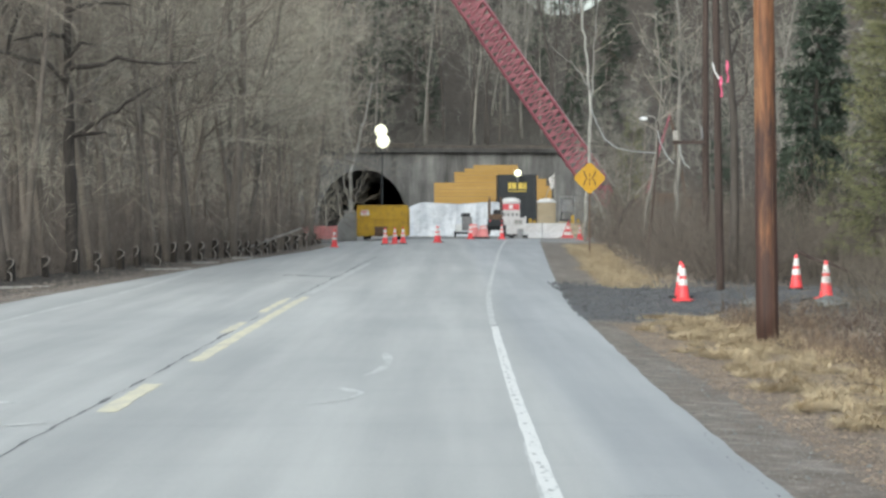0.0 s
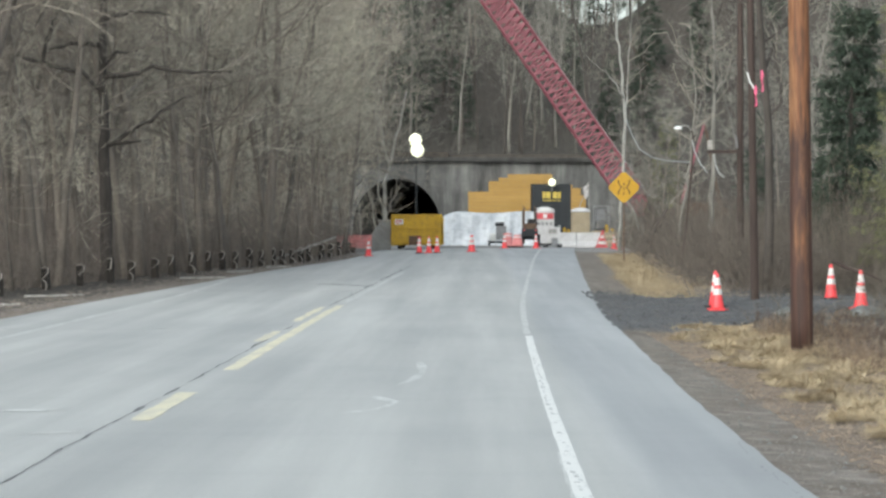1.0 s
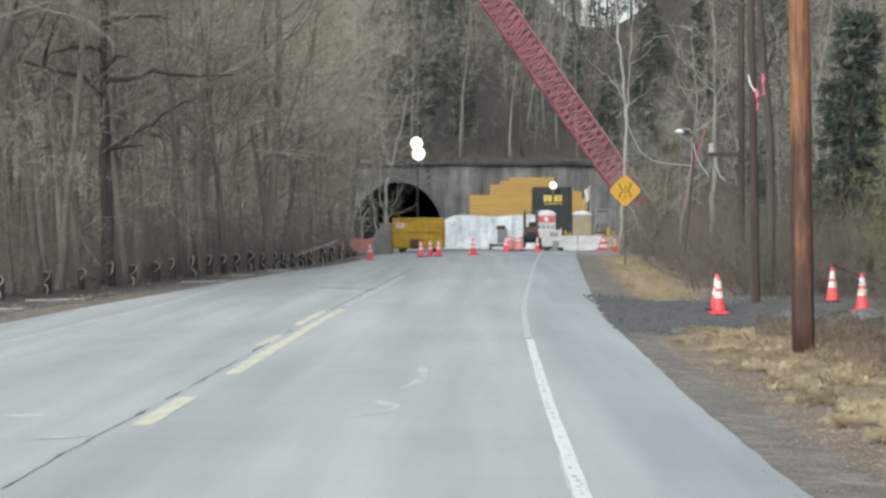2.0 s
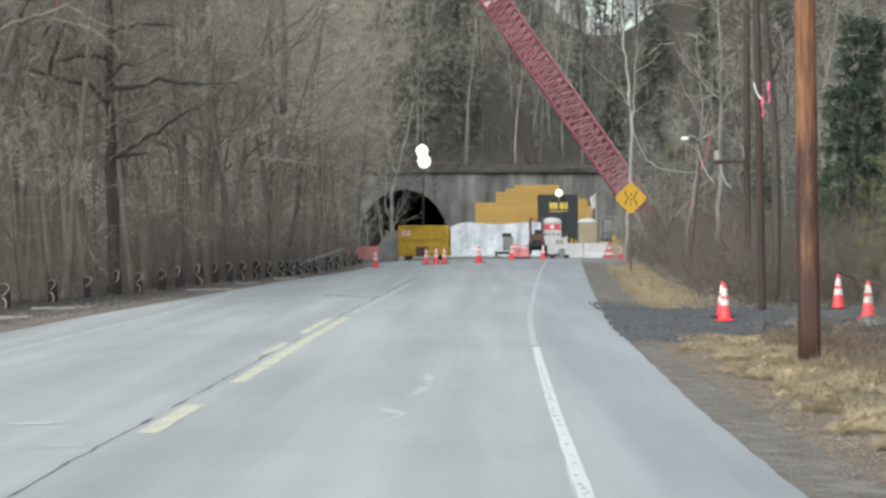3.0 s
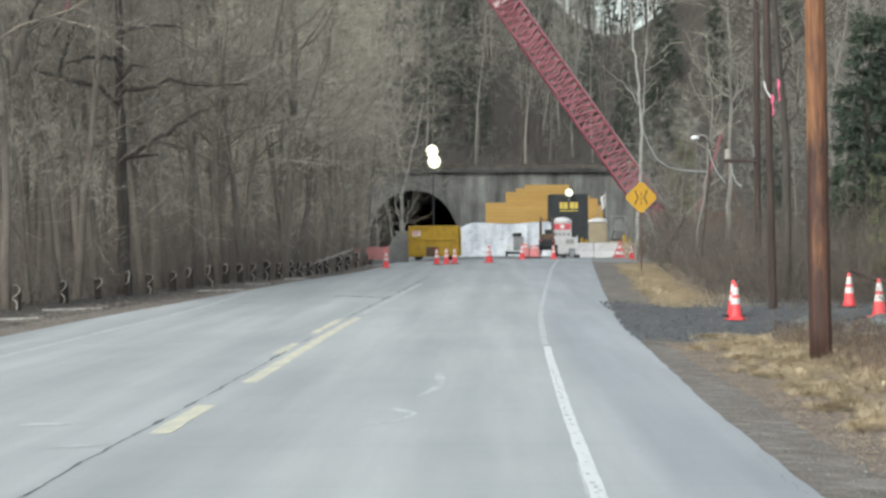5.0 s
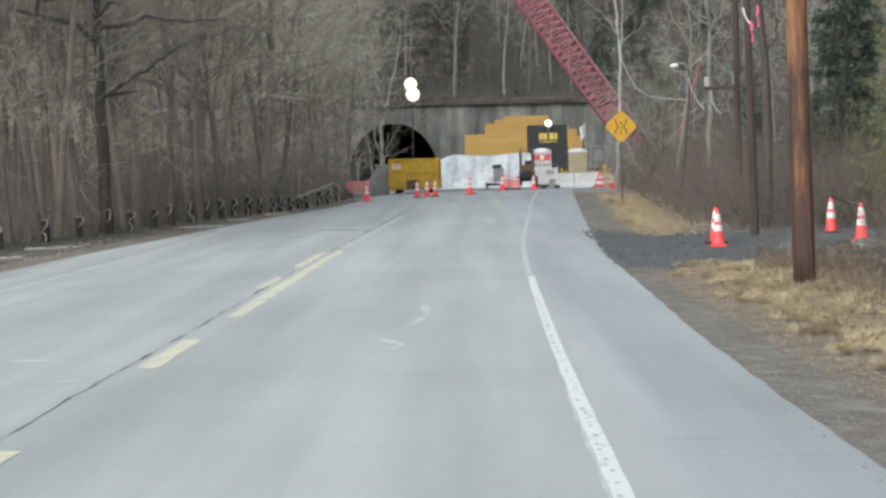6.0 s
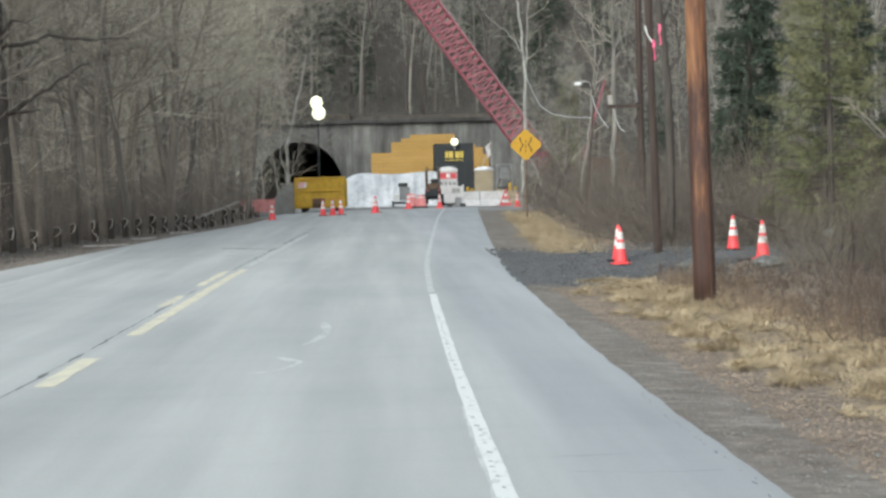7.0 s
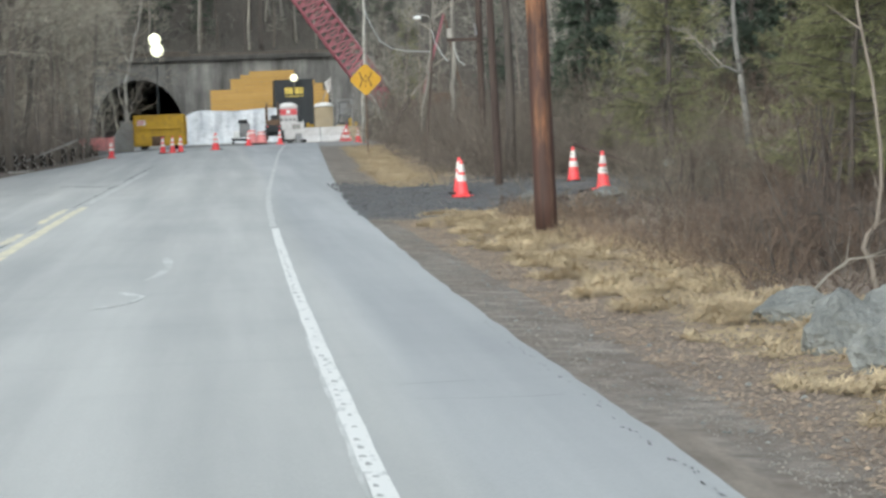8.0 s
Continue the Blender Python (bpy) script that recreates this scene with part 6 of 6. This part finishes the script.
def drum(x, y, h):
    zb = road_z(y) + 0.01
    ob = thing("traffic_drum", (x, y, zb), "orange-red traffic drum with white bands", "traffic drum", "traffic drums")
    part("base", one_box((0.62, 0.62, 0.07), (0, 0, 0.035), 0.02), BLACK, ob)
    g = Geo()
    g.lathe([(0.29, 0.05), (0.27, 0.3 * h), (0.25, 0.32 * h), (0.23, 0.7 * h), (0.21, 0.72 * h), (0.19, h), (0.05, h + 0.02)], k=16)
    part("body", g, NETTING, ob, smooth=True)
    for lo in (0.35, 0.58, 0.80):
        g = Geo()
        g.lathe([(0.262 - 0.07 * lo, lo * h), (0.262 - 0.07 * (lo + 0.1), (lo + 0.1) * h)], k=16, caps=False)
        part("band", g, COLLAR, ob, smooth=True)


for x, y, h in ((1.98, 137.4, 0.62), (1.52, 138.4, 0.7)):
    drum(x, y, h)


def barrier(x, y, length, turn, mat, label, red_end):
    zb = road_z(y)
    ob = thing("barrier_section", (x, y, zb), label, "barrier", "barrier sections", turn=turn)
    g = Geo()
    prof = [(-0.28, 0), (0.28, 0), (0.28, 0.07), (0.10, 0.33), (0.075, 0.75), (-0.075, 0.75), (-0.10, 0.33), (-0.28, 0.07)]
    n = len(prof)
    g.add([(-length / 2, a, b) for a, b in prof] + [(length / 2, a, b) for a, b in prof],
          [tuple(range(n))[::-1], tuple(range(n, 2 * n))] + [(i, (i + 1) % n, (i + 1) % n + n, i + n) for i in range(n)])
    part("body", g, mat, ob)
    if red_end:
        part("end_panel", one_box((0.5, 0.02, 0.45), (-length / 2 + 0.3, -0.27, 0.3), 0.005, pose(0, 0, 0, -20)), RED_PLASTIC, ob, "red reflective end panel")


barrier(5.63, 140.5, 1.25, 0, OFF_WHITE, "white water-filled barrier section", False)
barrier(4.55, 144.5, 1.4, 8, GREY_STEEL, "grey concrete barrier section", False)
barrier(4.55, 142.0, 0.9, 4, OFF_WHITE, "white water-filled barrier section", False)
barrier(6.6, 146.5, 2.0, 0, TAN_PLASTIC, "tan block barrier section", False)


def slope_marker():
    g = Geo()
    z = road_z(139) + 0.01
    g.slab([(5.87, z), (6.50, z), (6.24, 1.53)], 139.0, 139.06)
    ob = part("red_marker_panel", g, RED_PLASTIC)
    tagged(ob, "red and white triangular folding road sign", "folding sign")
    for k, (a, b) in enumerate(((0.18, 0.36), (0.52, 0.68))):
        h = 1.52 - z
        lo, hi = z + a * h, z + b * h
        s = Geo()
        wl = lambda q: (5.87 + 0.37 * (q - z) / h + 0.05, 6.50 - 0.26 * (q - z) / h - 0.05)
        s.slab([(wl(lo)[0], lo), (wl(lo)[1], lo), (wl(hi)[1], hi), (wl(hi)[0], hi)], 138.985, 138.995)
        part("white_stripe", s, COLLAR, ob)
    leg = Geo()
    leg.tube([(6.24, 139.06, 1.4), (6.24, 139.7, z)], 0.02, 6)
    part("strut", leg, GALV, ob)


slope_marker()
traffic_cone(6.82, 139.5, land(6.82, 139.5), 11)
traffic_cone(6.95, 137.0, land(6.95, 137.0), 15)


def skid_loader():
    x, y = 2.87, 152.0
    zb = road_z(y)
    ob = thing("skid_loader", (x, y, zb), "dark compact forklift loader seen from behind", "loader")
    part("body", one_box((0.85, 1.6, 0.62), (0, 0.8, 0.66), 0.06), BLACK_STEEL, ob)
    part("counterweight", one_box((0.80, 0.3, 0.45), (0, -0.12, 0.72), 0.08), BLACK_STEEL, ob)
    for sx in (-1, 1):
        for yy in (0.2, 1.4):
            g = Geo()
            g.tube([(sx * 0.36, yy, 0.32), (sx * 0.56, yy, 0.32)], 0.32, 16)
            part("wheel", g, BLACK, ob)
        part("cage_post", one_tube([(sx * 0.38, 0.1, 1.1), (sx * 0.36, 0.35, 1.98)], 0.022, 6), BLACK_STEEL, ob)
        part("cage_post", one_tube([(sx * 0.38, 1.3, 1.1), (sx * 0.36, 1.1, 1.98)], 0.022, 6), BLACK_STEEL, ob)
    part("cage_roof", one_box((0.80, 0.9, 0.035), (0.06, 0.72, 2.0), 0.02), BLACK_STEEL, ob)
    part("seat", one_box((0.42, 0.4, 0.55), (0.08, 0.6, 1.2), 0.08), BLACK, ob)
    part("exhaust", one_tube([(-0.40, -0.1, 1.0), (-0.40, -0.1, 1.95)], 0.03, 6), RUST, ob)
    for sx in (-1, 1):
        part("mast_rail", one_box((0.10, 0.12, 2.05), (sx * 0.30, 1.75, 1.15), 0.015), RUST, ob)
        part("tail_lamp", one_box((0.10, 0.03, 0.07), (sx * 0.32, -0.285, 0.86), 0.01), RED_PLASTIC, ob)
    part("engine_cover", one_box((0.72, 0.5, 0.30), (0, 0.1, 1.08), 0.06), RUST, ob, "dusty brown engine cover")


skid_loader()


def generator():
    x, y = 1.12, 150.0
    zb = road_z(y)
    ob = thing("generator", (x, y, zb), "grey towable generator with a dark muffler", "generator")
    part("housing", one_box((0.55, 1.0, 0.75), (0.18, 0.5, 0.72), 0.05), GREY_STEEL, ob)
    part("skid", one_box((0.95, 1.2, 0.12), (0, 0.5, 0.22), 0.02), BLACK_STEEL, ob)
    part("tank", one_box((0.34, 0.6, 0.42), (-0.28, 0.4, 0.50), 0.06), WHITE_PLASTIC, ob)
    part("muffler", one_tube([(-0.15, 0.3, 1.18), (0.34, 0.3, 1.20)], 0.10, 10), BLACK, ob)
    for sx in (-1, 1):
        g = Geo()
        g.tube([(sx * 0.42, 0.6, 0.17), (sx * 0.52, 0.6, 0.17)], 0.17, 12)
        part("wheel", g, BLACK, ob)


generator()


def bollards():
    for x, y, h in ((5.05, 162.0, 0.95), (5.30, 162.2, 0.85), (6.95, 150.0, 1.1), (7.25, 150.3, 0.9)):
        ob = thing("bollard", (x, y, road_z(y)), "yellow steel bollard in the work yard", "bollard", "yellow bollards")
        g = Geo()
        g.lathe([(0.10, 0), (0.10, h), (0.07, h + 0.05), (0.01, h + 0.07)], k=12)
        part("post", g, YELLOW_STEEL, ob, smooth=True)
        part("foot", one_box((0.3, 0.3, 0.05), (0, 0, 0.025), 0.01), BLACK_STEEL, ob)
    ob = thing("flag", (6.85, 172.5, road_z(172)), "small white flag on a thin staff", "flag")
    part("staff", one_tube([(-0.7, 0, 1.9), (0.0, 0, 3.6)], 0.03, 6), GALV, ob)
    part("staff", one_tube([(0.05, 0, 0), (0.02, 0, 3.8)], 0.035, 6), GALV, ob)
    g, verts = Geo(), []
    for i in range(8):
        for j in range(6):
            u, v = i / 7, j / 5
            verts.append((0.02 - 0.35 * u * (1 - 0.4 * v), 0.06 * math.sin(u * 6 + v), 3.72 - 0.75 * v - 0.25 * u))
    g.add(verts, [(i * 6 + j, i * 6 + j + 1, (i + 1) * 6 + j + 1, (i + 1) * 6 + j) for i in range(7) for j in range(5)])
    part("cloth", g, COLLAR, ob, "drooping white cloth", True)


bollards()


def lumber(x, y, n, turn):
    ob = thing("lumber_stack", (x, y, road_z(y)), "low stack of tan timber boards", "lumber", "lumber stacks", turn=turn)
    rng = random.Random(int(x * 10))
    for i in range(n):
        part("board", one_box((1.5 + rng.uniform(-0.15, 0.15), 0.26, 0.09), (rng.uniform(-0.08, 0.08), 0.28 * (i % 3), 0.12 + 0.10 * (i // 3)), 0.008), TAN_PLASTIC, ob)
    for xx in (-0.5, 0.5):
        part("bearer", one_box((0.1, 0.9, 0.075), (xx, 0.28, 0.0375), 0.005), DARK_POLE, ob)


def pump_unit():
    x, y = 7.35, 165.0
    ob = thing("pump_unit", (x, y, road_z(y)), "grey pump unit in an open steel frame", "pump")
    part("skid", one_box((1.0, 1.2, 0.12), (0, 0.5, 0.06), 0.01), BLACK_STEEL, ob)
    for sx in (-1, 1):
        for yy in (0.0, 1.0):
            part("frame_post", one_box((0.07, 0.07, 2.2), (sx * 0.42, yy, 1.2), 0.01), GREY_STEEL, ob)
        part("frame_rail", one_box((0.06, 1.0, 0.06), (sx * 0.42, 0.5, 2.27), 0.01), GREY_STEEL, ob)
    part("frame_rail", one_box((0.90, 0.06, 0.07), (0, 0.0, 2.27), 0.01), GREY_STEEL, ob)
    part("housing", one_box((0.70, 0.7, 0.75), (0, 0.5, 1.75), 0.05), GREY_STEEL, ob)
    part("tank", one_box((0.78, 0.8, 0.8), (0, 0.5, 0.55), 0.06), BLACK_STEEL, ob)
    part("hose", one_tube([(-0.3, -0.05, 1.4), (-0.42, -0.15, 0.9), (-0.2, -0.2, 0.35), (0.3, -0.3, 0.12)], 0.05, 8), BLACK, ob)


pump_unit()
lumber(6.95, 151.0, 12, 4)
lumber(5.2, 155.0, 9, -6)


lumber(7.35, 158.5, 15, 10)


def cable_reel(x, y, r, turn):
    ob = thing("cable_reel", (x, y, road_z(y)), "wooden cable reel standing in the yard", "cable reel", turn=turn)
    for yy in (0.0, 0.5):
        part("flange", one_tube([(0, yy, r), (0, yy + 0.05, r)], r, 20), TAN_PLASTIC, ob)
    part("drum", one_tube([(0, 0.05, r), (0, 0.5, r)], r * 0.6, 16), BLACK, ob)


cable_reel(6.9, 158.0, 0.42, 20)


def net_fence():
    ob = thing("safety_fence", (-5.85, 133.5, land(-5.85, 133.5)), "sagging orange-red plastic safety fence", "safety fence")
    for i in range(3):
        part("stake", one_tube([(-0.75 + 0.75 * i, 0, -0.1), (-0.75 + 0.75 * i, 0, 0.95)], 0.02, 6), RUST, ob)
    g = Geo()
    for i in range(9):
        z = 0.30 + 0.07 * i
        g.tube([(-0.8, -0.025, z), (-0.4, -0.03, z - 0.06 - 0.02 * i), (0, -0.025, z), (0.4, -0.03, z - 0.05), (0.8, -0.025, z)], 0.027, 4)
    for i in range(22):
        xx = -0.8 + 1.6 * i / 21
        g.tube([(xx, -0.028, 0.28), (xx, -0.028, 0.86)], 0.018, 4)
    part("mesh_netting", g, NETTING, ob)


net_fence()


for x, y, tn, sz in ((6.3, 106.0, 40, 0.42), (7.0, 112.0, 130, 0.5), (7.5, 119.0, 220, 0.55), (8.3, 124.0, 310, 0.6), (6.9, 124.0, 80, 0.45), (7.9, 109.0, 10, 0.5)):
    place(far_kinds[4], x, y, tn, sz)


def crane():
    """Crawler crane behind the scrub; only its lattice boom shows well."""
    bx, bz, y = 9.29, 2.4, 155.0
    ob = thing("crawler_crane", (bx, y, 0), "faded red crawler crane with a long lattice boom", "crane")
    ux, uz = -0.573, 0.8196
    nx, nz = 0.8196, 0.573
    half, total = 0.67, 34.0

    def at(s, a, b):
        return (ux * s + nx * a, b, bz + uz * s + nz * a)

    def width(s):
        return half * min(1.0, 0.45 + s / 3.0, 0.3 + (total - s) / 4.0)

    cuts = [0.0, 3.2, 6.4, 12.4, 18.4, 24.4, total]
    for s0, s1 in zip(cuts, cuts[1:]):
        sec = new("boom_section")
        sec.parent = ob
        for a in (-1, 1):
            for b in (-1, 1):
                g = Geo()
                n = 5
                g.tube([at(s0 + (s1 - s0) * i / n, a * width(s0 + (s1 - s0) * i / n), b * width(s0 + (s1 - s0) * i / n)) for i in range(n + 1)], 0.07, 6)
                part("chord", g, CRANE_RED, sec)
        g = Geo()
        n = max(4, int((s1 - s0) / 0.42))
        for i in range(n):
            p, q = s0 + (s1 - s0) * i / n, s0 + (s1 - s0) * (i + 1) / n
            f = 1 if i % 2 else -1
            for side in (-1, 1):
                g.tube([at(p, -f * width(p), side * width(p)), at(q, f * width(q), side * width(q))], 0.048, 4)
                g.tube([at(p, side * width(p), -f * width(p)), at(q, side * width(q), f * width(q))], 0.048, 4)
                g.tube([at(p, side * width(p), -width(p)), at(p, side * width(p), width(p))], 0.042, 4)
                g.tube([at(p, f * width(p), side * width(p)), at(q, -f * width(q), side * width(q))], 0.048, 4)
                g.tube([at(p, -width(p), side * width(p)), at(p, width(p), side * width(p))], 0.042, 4)
        part("lacing", g, CRANE_RED, sec)
        for side in (-1, 1):
            for b in (-1, 1):
                part("pin_lug", one_tube([at(s1 - 0.10, side * width(s1), b * width(s1)), at(s1 + 0.02, side * width(s1), b * width(s1))], 0.11, 8), CRANE_RED, sec)
    g = Geo()
    g.tube([at(0.3, 0.72, -0.5), at(total * 0.5, 0.71, -0.5), at(total, 0.5, -0.2)], 0.045, 5)
    g2 = Geo()
    g2.box((0, 0, 0), (1.25, 1.2, 0.35), 0.05, pose(0, 0, 0, 0, -35, 0))
    wrap = part("boom_wrap", g2, WHITE_PLASTIC, ob, "white painted boom joint")
    wrap.location = at(15.2, 0, 0)
    part("pendant_line", g, CABLE, ob, "pale pendant cable along the boom")
    part("house", one_box((3.4, 2.8, 1.5), (1.9, 0, 2.25), 0.08), RUST, ob)
    part("cab", one_box((1.0, 1.0, 1.5), (0.4, -1.7, 2.3), 0.08), RUST, ob)
    part("cab_window", one_box((0.7, 0.03, 0.7), (0.4, -2.21, 2.55), 0.02), BLACK, ob)
    part("counterweight", one_box((0.9, 2.9, 1.2), (4.05, 0, 2.1), 0.1), RUST, ob)
    for b in (-1, 1):
        g = Geo()
        g.slab([(-1.6, 0.55), (-1.3, 0.95), (3.8, 0.95), (4.1, 0.55), (3.8, 0.15 + 0.45), (-1.3, 0.15 + 0.45)], b * 1.5 - 0.35, b * 1.5 + 0.35)
        part("crawler_track", g, BLACK, ob)
        part("mast_leg", one_tube([(2.0, b * 0.6, 3.0), (3.3, b * 0.4, 7.4)], 0.035, 6), CRANE_RED, ob)
        part("mast_stay", one_tube([(4.2, b * 0.6, 2.7), (3.3, b * 0.4, 7.4)], 0.03, 6), RUST, ob)
    for i in range(6):
        u = i / 6
        part("mast_rung", one_tube([(2.0 + 1.3 * u, -0.6 + 0.2 * u, 3.0 + 4.4 * u), (2.2 + 1.3 * u, 0.6 - 0.2 * u, 3.6 + 4.4 * u)], 0.05, 5), CRANE_RED, ob)
    part("turntable", one_tube([(1.2, 0, 0.9), (1.2, 0, 1.55)], 0.9, 20), BLACK_STEEL, ob)
    part("boom_line", one_tube([(3.3, 0, 7.4), at(total, 0.7, 0)], 0.012, 5), RUST, ob)


crane()
